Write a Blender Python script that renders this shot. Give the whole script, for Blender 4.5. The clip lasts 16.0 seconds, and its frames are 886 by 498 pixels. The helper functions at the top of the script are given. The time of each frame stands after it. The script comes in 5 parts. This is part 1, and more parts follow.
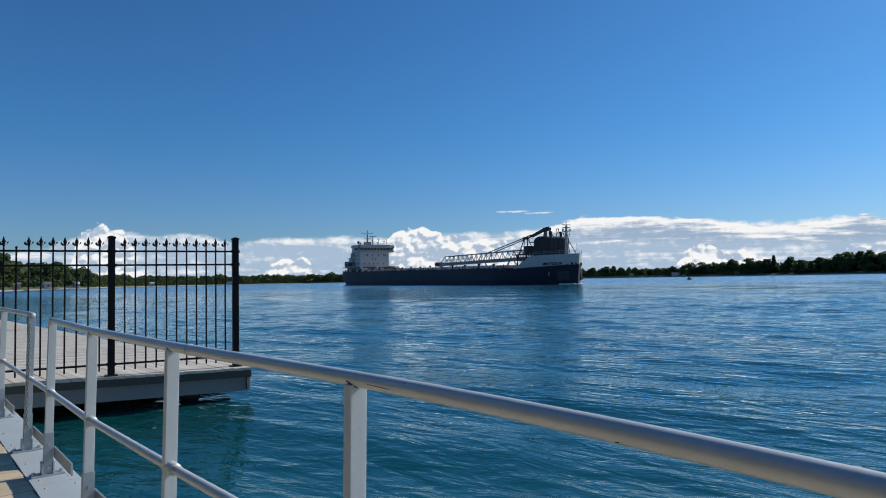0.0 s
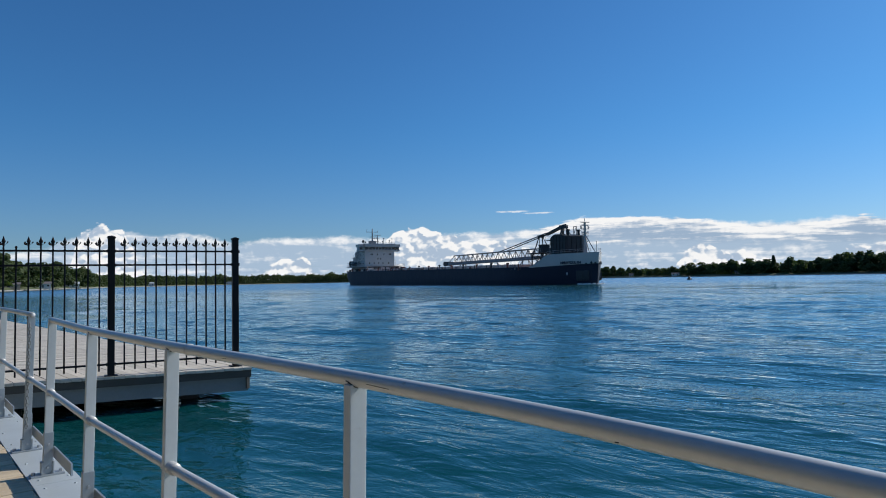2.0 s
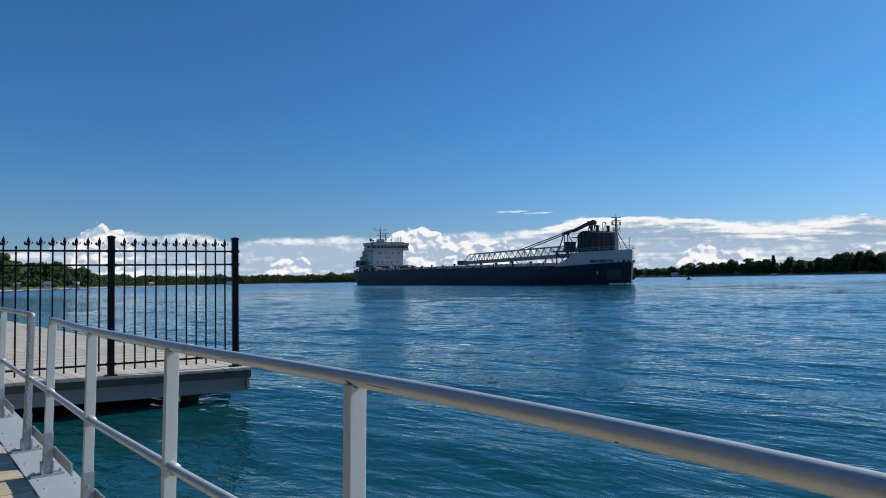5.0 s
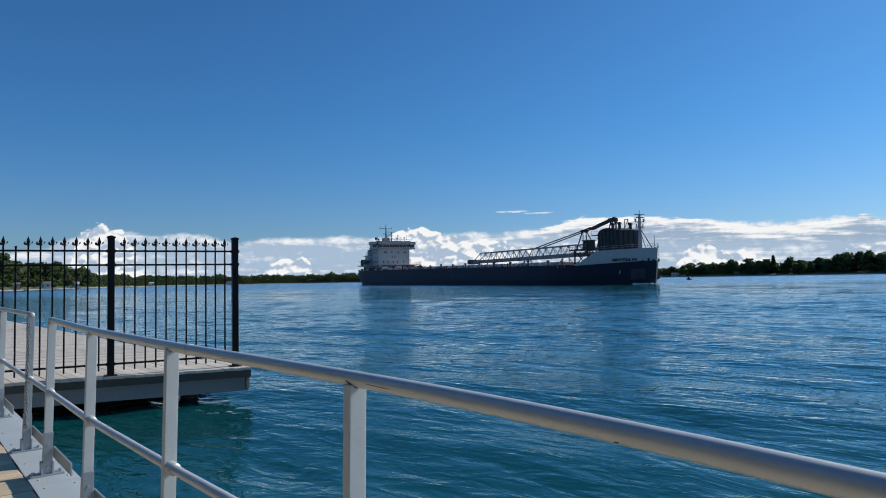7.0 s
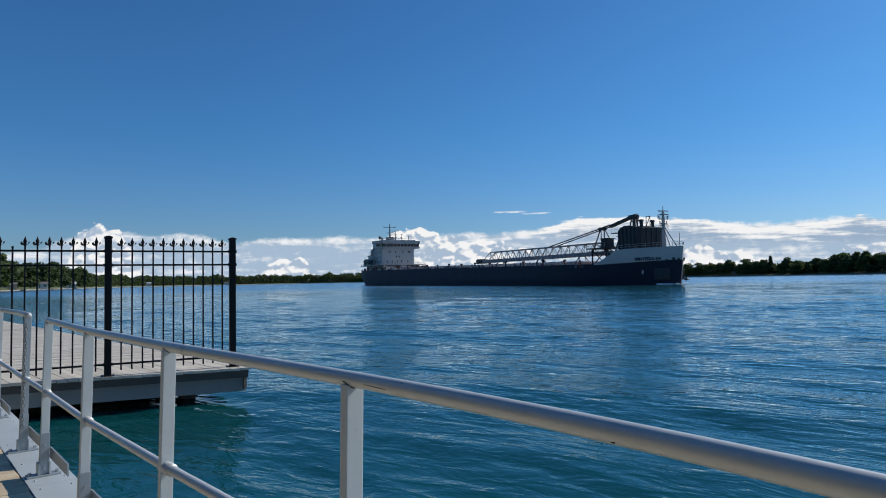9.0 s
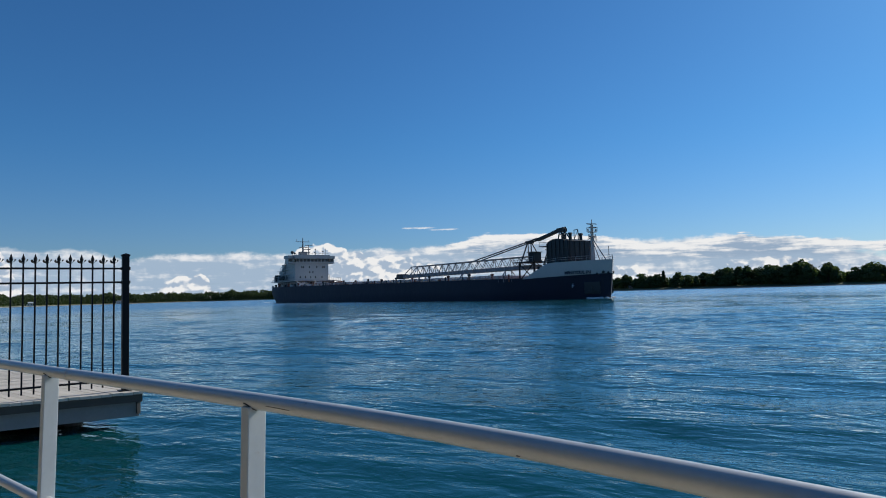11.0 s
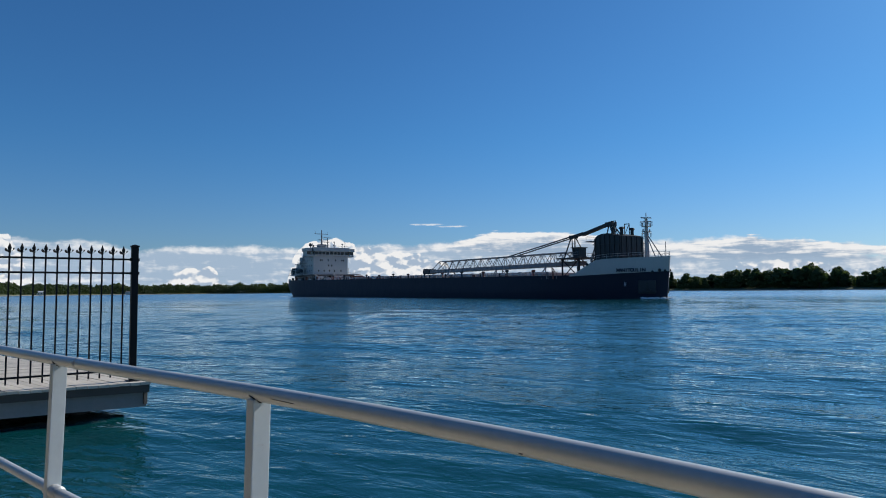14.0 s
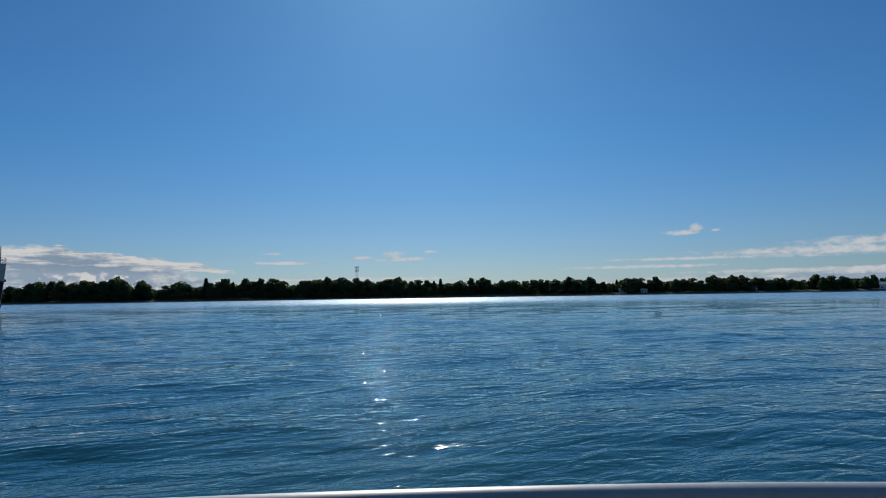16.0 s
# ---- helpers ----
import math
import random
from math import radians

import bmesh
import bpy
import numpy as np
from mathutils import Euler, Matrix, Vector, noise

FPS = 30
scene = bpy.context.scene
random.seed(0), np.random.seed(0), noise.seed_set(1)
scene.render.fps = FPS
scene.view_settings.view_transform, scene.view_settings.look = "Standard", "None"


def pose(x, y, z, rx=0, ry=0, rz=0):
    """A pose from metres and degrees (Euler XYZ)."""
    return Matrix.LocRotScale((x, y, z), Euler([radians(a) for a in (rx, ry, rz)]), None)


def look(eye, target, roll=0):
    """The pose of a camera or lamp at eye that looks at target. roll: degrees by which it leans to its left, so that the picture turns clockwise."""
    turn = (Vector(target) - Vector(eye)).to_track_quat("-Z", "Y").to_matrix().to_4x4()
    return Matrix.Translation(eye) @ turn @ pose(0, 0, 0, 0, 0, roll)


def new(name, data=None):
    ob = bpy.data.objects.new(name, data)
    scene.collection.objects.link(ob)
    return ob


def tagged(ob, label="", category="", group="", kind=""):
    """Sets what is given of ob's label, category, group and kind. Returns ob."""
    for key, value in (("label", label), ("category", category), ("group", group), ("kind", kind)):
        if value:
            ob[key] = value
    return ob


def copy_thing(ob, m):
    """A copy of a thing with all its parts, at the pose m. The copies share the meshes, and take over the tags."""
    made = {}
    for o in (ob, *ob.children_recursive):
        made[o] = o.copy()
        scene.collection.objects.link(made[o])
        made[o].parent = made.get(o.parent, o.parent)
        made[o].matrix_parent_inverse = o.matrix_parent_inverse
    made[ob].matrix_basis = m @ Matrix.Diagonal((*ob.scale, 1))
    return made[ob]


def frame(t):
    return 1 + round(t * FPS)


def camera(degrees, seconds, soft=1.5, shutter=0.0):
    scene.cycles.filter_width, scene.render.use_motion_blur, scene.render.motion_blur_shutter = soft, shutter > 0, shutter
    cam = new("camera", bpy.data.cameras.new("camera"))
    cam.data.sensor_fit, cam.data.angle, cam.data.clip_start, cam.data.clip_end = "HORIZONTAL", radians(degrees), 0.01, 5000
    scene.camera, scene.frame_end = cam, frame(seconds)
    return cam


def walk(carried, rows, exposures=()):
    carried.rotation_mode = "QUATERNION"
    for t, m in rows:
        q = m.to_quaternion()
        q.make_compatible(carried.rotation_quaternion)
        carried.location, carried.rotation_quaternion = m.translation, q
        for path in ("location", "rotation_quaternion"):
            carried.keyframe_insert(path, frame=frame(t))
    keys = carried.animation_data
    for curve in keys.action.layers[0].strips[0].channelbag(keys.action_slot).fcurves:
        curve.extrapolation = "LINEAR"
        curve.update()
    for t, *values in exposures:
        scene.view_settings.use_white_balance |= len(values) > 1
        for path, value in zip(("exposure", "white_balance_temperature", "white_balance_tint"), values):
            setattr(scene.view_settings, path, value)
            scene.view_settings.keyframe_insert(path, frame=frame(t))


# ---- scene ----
cam = camera(68.0, 16.0, soft=1.0, shutter=0.0)

EYE = 1.33          # eye over the boardwalk
WATER = -0.52       # river level
ROWS = [
    (0.0, 0, 0, 0, 0.0, 2.69, 1.1), (4.0, 0, 0, 0, -0.02, 2.69, 1.08), (8.2, 0, 0, 0, -0.05, 2.69, 1.05),
    (9.3, 0.003, 0.0, 0, -0.45, 2.75, 1.08), (10.3, 0.008, 0.006, 0, -3.43, 3.32, 1.37),
    (10.5, 0.008, 0.006, 0, -4.80, 3.55, 1.45), (11.0, 0.006, 0.008, 0, -8.18, 3.92, 1.58),
    (11.5, 0.010, 0.004, 0, -10.04, 3.95, 1.46), (12.0, 0.008, 0.006, 0, -10.21, 3.87, 1.28),
    (12.5, 0.009, 0.003, 0, -9.19, 3.70, 0.90), (13.0, 0.006, 0.006, 0, -8.02, 3.60, 0.67),
    (13.5, 0.009, 0.003, 0, -7.40, 3.62, 0.54), (14.0, 0.008, 0.005, 0, -7.57, 3.66, 0.49),
    (14.5, 0.007, 0.006, 0, -8.29, 3.82, 0.49), (14.6, 0.008, 0.0, 0, -8.78, 3.85, 0.49),
    (14.7, 0.008, -0.012, 0, -10.0, 3.90, 0.51),
    (14.8, 0.009, -0.035, 0.002, -13.0, 3.94, 0.55),
    (14.9, 0.007, -0.032, 0.001, -20.9, 3.85, 0.6), (15.0, 0.006, -0.028, 0.001, -29.96, 3.71, 0.62),
    (15.1, 0.014, -0.010, 0.0, -39.26, 3.66, 0.6), (15.2, 0.022, 0.004, 0.0, -46.84, 3.64, 0.62),
    (15.3, 0.027, 0.008, 0.0, -52.1, 3.75, 0.68), (15.5, 0.03, 0.01, 0.0, -58.15, 3.87, 0.74),
    (15.7, 0.028, 0.006, 0.0, -61.1, 3.98, 0.8), (16.0, 0.024, 0.0, 0.0, -63.2, 4.07, 0.9),
]
walk(cam, [(t, pose(x, y, EYE + z, 90 + p, r, yaw)) for t, x, y, z, yaw, p, r in ROWS],
     exposures=[(0.0, 0.08), (8.2, 0.08), (10.4, -0.04), (14.2, -0.02), (14.8, 0.05), (15.3, -0.46), (16.0, -0.57)])

SUN_AZ, SUN_EL = 61.0, 34.0     # clockwise from straight ahead, and over the horizon


# ---- node helpers ----
class Nodes:
    """A small helper that adds nodes to a tree and links them."""

    def __init__(self, tree):
        self.tree = tree
        tree.nodes.clear()

    def add(self, kind):
        return self.tree.nodes.new(kind)

    def put(self, socket, value):
        if isinstance(value, bpy.types.NodeSocket):
            self.tree.links.new(value, socket)
        elif value is not None:
            socket.default_value = value

    def math(self, op, a, b=None, c=None, clamp=False):
        n = self.add("ShaderNodeMath")
        n.operation, n.use_clamp = op, clamp
        for s, v in zip(n.inputs, (a, b, c)):
            self.put(s, v)
        return n.outputs[0]

    def mix(self, fac, a, b, blend="MIX"):
        n = self.add("ShaderNodeMix")
        n.data_type, n.blend_type = "RGBA", blend
        self.put(n.inputs[0], fac), self.put(n.inputs[6], a), self.put(n.inputs[7], b)
        return n.outputs[2]

    def step(self, x, lo, hi, a=0.0, b=1.0):
        n = self.add("ShaderNodeMapRange")
        n.interpolation_type = "SMOOTHSTEP"
        for s, v in zip(n.inputs, (x, lo, hi, a, b)):
            self.put(s, v)
        return n.outputs[0]

    def noise(self, vec, scale, detail=4, rough=0.55, dist=0.0):
        n = self.add("ShaderNodeTexNoise")
        self.put(n.inputs["Vector"], vec)
        n.inputs["Scale"].default_value, n.inputs["Detail"].default_value = scale, detail
        n.inputs["Roughness"].default_value, n.inputs["Distortion"].default_value = rough, dist
        return n.outputs[0]

    def xyz(self, x, y, z=0.0):
        n = self.add("ShaderNodeCombineXYZ")
        for s, v in zip(n.inputs, (x, y, z)):
            self.put(s, v)
        return n.outputs[0]

    def scaled(self, vec, s, loc=(0, 0, 0)):
        n = self.add("ShaderNodeMapping")
        self.put(n.inputs[0], vec)
        n.inputs["Location"].default_value, n.inputs["Scale"].default_value = loc, s
        return n.outputs[0]

    def ramp(self, fac, stops, mode="LINEAR"):
        n = self.add("ShaderNodeValToRGB")
        n.color_ramp.interpolation = mode
        els = n.color_ramp.elements
        while len(els) < len(stops):
            els.new(0.5)
        for e, (p, c) in zip(els, stops):
            e.position = p
            e.color = (c, c, c, 1) if not isinstance(c, tuple) else (*c, 1)
        self.put(n.inputs[0], fac)
        return n.outputs[0]

    def bump(self, height, strength, distance):
        n = self.add("ShaderNodeBump")
        n.inputs["Strength"].default_value, n.inputs["Distance"].default_value = strength, distance
        self.put(n.inputs["Height"], height)
        return n.outputs[0]


# ---- world: clear blue sky with a low bank of cumulus ----
def build_world():
    w = bpy.data.worlds.new("sky")
    scene.world = w
    w.use_nodes = True
    k = Nodes(w.node_tree)
    out, bg = k.add("ShaderNodeOutputWorld"), k.add("ShaderNodeBackground")
    sky = k.add("ShaderNodeTexSky")
    sky.sky_type, sky.sun_disc = "NISHITA", False
    sky.sun_elevation, sky.sun_rotation = radians(SUN_EL), radians(SUN_AZ)
    sky.air_density, sky.dust_density, sky.ozone_density = 1.0, 0.35, 4.0
    way = k.add("ShaderNodeTexCoord").outputs["Generated"]
    sep = k.add("ShaderNodeSeparateXYZ")
    k.put(sep.inputs[0], way)
    az = k.math("MULTIPLY", k.math("ARCTAN2", sep.outputs[0], sep.outputs[1]), 57.29578)
    el = k.math("MULTIPLY", k.math("ARCSINE", sep.outputs[2]), 57.29578)
    flat = k.xyz(az, k.math("MULTIPLY", el, 1.7), 0.0)
    def curve(points):
        """A height in degrees that follows the horizon, azimuth by azimuth."""
        where = k.math("DIVIDE", k.math("ADD", az, 60.0), 190.0)
        stops = [((a + 60) / 190, h / 10) for a, h in points]
        return k.math("MULTIPLY", k.ramp(where, stops), 10.0)

    def times(a, b):
        return k.math("MULTIPLY", a, b)

    def plus(*terms):
        out_ = terms[0]
        for t in terms[1:]:
            out_ = k.math("ADD", out_, t)
        return out_

    warp = k.math("SUBTRACT", k.noise(flat, 0.8, 3), 0.5)

    def billow(da, de, scale, detail):
        """Cauliflower relief of a cumulus, sampled a little aside for its lighting."""
        v = k.add("ShaderNodeTexVoronoi")
        v.feature = "SMOOTH_F1"
        k.put(v.inputs["Vector"], k.xyz(plus(az, times(warp, 0.9), da), plus(times(el, 1.25), times(warp, 0.7), de), 0.0))
        v.inputs["Scale"].default_value, v.inputs["Smoothness"].default_value = scale, 0.45
        v.inputs["Detail"].default_value, v.inputs["Roughness"].default_value = detail, 0.55
        return k.math("SUBTRACT", 0.5, v.outputs["Distance"])

    puff, puff_sunward = billow(0.0, 0.0, 0.62, 2.2), billow(0.22, 0.42, 0.62, 2.2)
    relief = k.math("SUBTRACT", puff, puff_sunward)
    soft = k.math("SUBTRACT", k.noise(flat, 0.5, 7, 0.6), 0.5)
    fine = k.math("SUBTRACT", k.noise(flat, 2.6, 5, 0.6), 0.5)
    streak = k.math("SUBTRACT", k.noise(k.xyz(times(az, 0.13), times(el, 1.5), 3.0), 1.0, 7, 0.6, 0.4), 0.5)
    wisp = k.math("SUBTRACT", k.noise(k.xyz(times(az, 0.35), times(el, 3.2), 7.0), 1.0, 6, 0.6, 0.3), 0.5)
    SHADE, WHITE = (0.36, 0.48, 0.64, 1), (1.0, 1.0, 1.0, 1)

    # soft grey-white veil behind everything
    top = curve([(-60, 3.0), (-36, 2.2), (-31, 3.2), (-28.5, 4.3), (-24, 4.2), (-20, 4.1), (-17.5, 3.5), (-15, 3.9), (-11, 4.05), (-7.2, 3.9), (-4, 3.9),
                 (1, 4.2), (5, 4.25), (8, 4.4), (12, 4.7), (20, 4.6), (27, 4.2), (33, 4.3), (36, 3.6), (40, 2.8), (44, 1.8), (48, 1.2),
                 (72, 0.9), (76, 1.2), (90, 1.5), (130, 3.0)])
    depth = k.math("SUBTRACT", top, el)
    veil = k.step(plus(depth, times(soft, 1.1), times(fine, 0.25)), 0.0, 0.5)
    veil_lit = k.step(plus(times(soft, 1.2), times(streak, 1.5), times(relief, 0.4), times(k.step(depth, 1.2, 0.1), 0.30)), -0.06, 0.52)
    col, bank = k.mix(veil_lit, (0.42, 0.55, 0.71, 1), (0.94, 0.96, 0.99, 1)), times(veil, k.step(plus(times(streak, 0.9), times(depth, -0.08)), -0.62, -0.28))

    # heaped cumulus towers in front of it
    heap = curve([(-30, 0.0), (-28.8, 4.4), (-27.2, 4.75), (-25.5, 4.2), (-24.5, 1.0), (-16, 0.4), (-14, 1.9), (-12, 2.0), (-10, 0.4), (-5.6, 0.6), (-5.0, 3.9), (-3.6, 4.75), (-1.8, 4.95), (-0.4, 4.3),
                  (1.4, 3.6), (4, 3.4), (6, 3.0), (8, 2.2), (10, 0.3), (18.8, 0.2), (19.9, 1.6), (20.6, 2.6), (22.6, 2.65), (23.6, 1.8), (26, 1.6), (27.5, 0.5),
                  (29.8, 1.0), (32, 2.1), (36, 2.3), (40, 1.3), (43, 0.3)])
    over = k.math("SUBTRACT", heap, el)
    cumulus = times(k.step(plus(over, times(puff, 0.85), times(fine, 0.3), 0.42), 0.05, 0.22), k.step(heap, 0.7, 1.3))
    heap_lit = k.step(plus(times(relief, 2.0), times(soft, 0.8), times(fine, 0.35), times(k.step(over, 2.6, 0.1), 0.28)), -0.16, 0.50)
    col = k.mix(cumulus, col, k.mix(heap_lit, (0.44, 0.55, 0.70, 1), WHITE))
    bank = k.math("MAXIMUM", bank, cumulus)

    # long flat sheet of the right part, bright above and grey beneath
    lid = curve([(4, 0.0), (6.5, 3.8), (9, 4.6), (12, 5.3), (17, 5.15), (20, 4.95), (24, 4.4), (25.5, 3.95), (28.5, 3.95), (30.5, 4.2), (32.8, 4.45), (34.3, 4.1), (36.5, 3.95),
                 (40, 3.5), (43.5, 2.95), (46, 2.5), (48, 0.0)])
    floor_ = curve([(4, 4.2), (9, 3.6), (14, 3.0), (22, 2.65), (30, 2.4), (37, 2.3), (43, 2.2), (50, 2.4)])
    under = k.math("SUBTRACT", lid, el)
    sheet = times(k.step(plus(under, times(puff, 0.16), times(wisp, 0.8), times(fine, 0.25)), 0.05, 0.30), k.step(plus(k.math("SUBTRACT", el, floor_), times(wisp, 1.3), times(soft, 0.8)), -0.35, 0.35))
    lit = k.step(plus(times(relief, 0.22), times(wisp, 1.3), times(streak, 1.2), times(fine, 0.2), times(k.step(under, 1.6, 0.15), 0.40)), -0.06, 0.42)
    col = k.mix(sheet, col, k.mix(lit, SHADE, WHITE))
    bank = k.math("MAXIMUM", bank, sheet)
    bank = times(bank, k.step(az, -60.0, -45.0))
    cloud = col

    # thin single clouds of the clear part: azimuth, elevation, half width, half height
    thin = None
    wob = k.math("SUBTRACT", k.noise(k.xyz(k.math("MULTIPLY", az, 0.9), k.math("MULTIPLY", el, 2.2), 8.0), 1.0, 6, 0.65), 0.5)
    for a, e, wa, we in ((50, 2.95, 3.2, 0.16), (55.8, 3.35, 1.6, 0.18), (59.6, 3.2, 3.0, 0.2), (58.9, 3.5, 1.1, 0.4), (48.6, 3.75, 0.9, 0.14),
                         (62.2, 3.85, 0.7, 0.12), (83.2, 4.85, 1.6, 0.24), (84.5, 5.15, 0.6, 0.45), (85.9, 4.95, 0.4, 0.12),
                         (84, 2.75, 8.0, 0.15), (93, 3.0, 10.0, 0.45), (99, 3.6, 8.0, 0.45), (80, 2.15, 8.0, 0.16), (96, 1.55, 14.0, 0.22),
                         (6.2, 5.80, 1.5, 0.10), (8.3, 5.62, 1.2, 0.09), (56, 1.5, 10.0, 0.2)):
        da = k.math("DIVIDE", k.math("SUBTRACT", az, float(a)), float(wa))
        de = k.math("DIVIDE", k.math("SUBTRACT", el, float(e)), float(we))
        r = k.math("ADD", k.math("MULTIPLY", da, da), k.math("MULTIPLY", de, de))
        m = k.step(k.math("ADD", r, k.math("MULTIPLY", wob, 3.6)), 1.3, -0.3)
        thin = m if thin is None else k.math("MAXIMUM", thin, m)
    bank = k.math("MAXIMUM", bank, k.math("MULTIPLY", thin, 0.9))
    col = k.mix(k.math("MULTIPLY", thin, 0.8), cloud, (0.95, 0.97, 1.0, 1))
    cloud_light = k.mix(1.0, col, (CLOUD, CLOUD, CLOUD, 1), "MULTIPLY")
    # the deep clean blue of the day: paler towards the horizon
    hue = k.mix(k.step(el, 1.0, 14.0), (0.60, 0.84, 1.16, 1), (0.395, 0.86, 1.235, 1))
    blue = k.mix(1.0, sky.outputs[0], hue, "MULTIPLY")
    both = k.mix(k.math("MULTIPLY", bank, k.step(el, -0.2, 0.3)), blue, cloud_light)
    k.put(bg.inputs[0], both)
    bg.inputs[1].default_value = SKY
    k.put(out.inputs[0], bg.outputs[0])


SKY, CLOUD = 0.075, 11.6
build_world()
sun = new("sun", bpy.data.lights.new("sun", "SUN"))
sun.data.energy, sun.data.angle, sun.data.color = 3.6, radians(0.53), (1.0, 0.95, 0.87)
az_, el_ = radians(SUN_AZ), radians(SUN_EL)
sun.matrix_world = look((0, 0, 50), (-math.sin(az_) * math.cos(el_), -math.cos(az_) * math.cos(el_), 50 - math.sin(el_)))


# ---- materials ----
def material(name, colour, rough=0.6, metal=0.0, vary=0.15, scale=4.0, fine=40.0, bump=0.0, stretch=(1, 1, 1), dirt=None, dirt_at=(0.55, 0.75),
             each=0.0, spec=0.5, coords="Object"):
    m = bpy.data.materials.new(name)
    m.use_nodes = True
    k = Nodes(m.node_tree)
    out, p = k.add("ShaderNodeOutputMaterial"), k.add("ShaderNodeBsdfPrincipled")
    vec = k.scaled(k.add("ShaderNodeTexCoord").outputs[coords], stretch)
    big, small = k.noise(vec, scale, 5), k.noise(vec, fine, 4)
    both = k.math("ADD", k.math("MULTIPLY", big, 0.6), k.math("MULTIPLY", small, 0.4))
    value = k.math("ADD", k.math("MULTIPLY", k.math("SUBTRACT", both, 0.5), vary * 4), 1.0)
    if each:
        rnd = k.add("ShaderNodeObjectInfo").outputs["Random"]
        value = k.math("ADD", value, k.math("MULTIPLY", k.math("SUBTRACT", rnd, 0.5), each * 2))
    grey = k.xyz(value, value, value)
    col = k.mix(1.0, (*colour, 1), grey, "MULTIPLY")
    if dirt:
        col = k.mix(k.step(k.noise(vec, scale * 2.3, 8, 0.65), *dirt_at), col, (*dirt, 1))
    k.put(p.inputs["Base Color"], col)
    k.put(p.inputs["Roughness"], k.math("ADD", k.math("MULTIPLY", k.math("SUBTRACT", small, 0.5), 0.25), rough, clamp=True))
    p.inputs["Metallic"].default_value = metal
    p.inputs["Specular IOR Level"].default_value = spec
    if bump:
        k.put(p.inputs["Normal"], k.bump(both, 0.6, bump))
    k.put(out.inputs[0], p.outputs[0])
    return m


def water_material():
    m = bpy.data.materials.new("river_water")
    m.use_nodes = True
    k = Nodes(m.node_tree)
    out = k.add("ShaderNodeOutputMaterial")
    turned = k.add("ShaderNodeMapping")
    turned.inputs["Rotation"].default_value[2] = radians(38)
    k.put(turned.inputs[0], k.add("ShaderNodeTexCoord").outputs["Object"])
    along_, across = 0.50, 1.0
    v = k.scaled(turned.outputs[0], (along_, across, 1.0))
    patch = k.noise(k.scaled(turned.outputs[0], (0.22, 1, 1)), 0.09, 6, 0.65)
    # far out the chop is too fine to see wave by wave: it becomes roughness
    offshore = k.add("ShaderNodeVectorMath")
    offshore.operation = "LENGTH"
    k.put(offshore.inputs[0], turned.outputs[0])
    far = k.step(offshore.outputs["Value"], 60.0, 240.0)
    calm = k.math("MULTIPLY", k.step(patch, 0.36, 0.64, 0.70, 1.25), k.math("SUBTRACT", 1.0, k.math("MULTIPLY", far, 0.2)))

    def shifted(dx, dy):
        n = k.add("ShaderNodeVectorMath")
        n.operation = "ADD"
        k.put(n.inputs[0], v)
        n.inputs[1].default_value = (dx * along_, dy * across, 0.0)
        return n.outputs[0]

    def height(vec):
        """Height of the ripples and of the chop that carries them, in metres."""
        small = k.math("MULTIPLY", k.noise(vec, 3.6, 4, RIPPLE_ROUGH, 0.4), RIPPLE)
        return k.math("ADD", small, k.math("MULTIPLY", k.noise(vec, 0.42, 2, 0.5, 0.2), CHOP))

    d = 0.007
    here, right, ahead = height(v), height(shifted(d, 0)), height(shifted(0, d))
    sx = k.math("DIVIDE", k.math("SUBTRACT", here, right), d)
    sy = k.math("DIVIDE", k.math("SUBTRACT", here, ahead), d)
    back = k.add("ShaderNodeVectorRotate")
    back.rotation_type = "Z_AXIS"
    k.put(back.inputs["Vector"], k.xyz(k.math("MULTIPLY", sx, calm), k.math("MULTIPLY", sy, calm), 0.0))
    back.inputs["Angle"].default_value = radians(-38)
    total = k.add("ShaderNodeVectorMath")
    total.operation = "ADD"
    k.put(total.inputs[0], k.add("ShaderNodeNewGeometry").outputs["Normal"]), k.put(total.inputs[1], back.outputs[0])
    unit = k.add("ShaderNodeVectorMath")
    unit.operation = "NORMALIZE"
    k.put(unit.inputs[0], total.outputs[0])
    # murky body of the river under a broken, glossy surface
    body = k.add("ShaderNodeBsdfDiffuse")
    k.put(body.inputs["Color"], k.mix(k.noise(v, 0.06, 3), (0.002, 0.051, 0.061, 1), (0.003, 0.072, 0.077, 1)))
    gloss = k.add("ShaderNodeBsdfGlossy")
    k.put(gloss.inputs["Roughness"], k.math("ADD", 0.03, k.math("MULTIPLY", far, 0.18)))
    gloss.inputs["Color"].default_value = (0.85, 0.96, 1.0, 1)
    k.put(gloss.inputs["Normal"], unit.outputs[0])
    fresnel = k.add("ShaderNodeFresnel")
    fresnel.inputs["IOR"].default_value = 1.333
    k.put(fresnel.inputs["Normal"], unit.outputs[0])
    both = k.add("ShaderNodeMixShader")
    k.put(both.inputs[0], fresnel.outputs[0])
    k.put(both.inputs[1], body.outputs[0]), k.put(both.inputs[2], gloss.outputs[0])
    k.put(out.inputs[0], both.outputs[0])
    return m


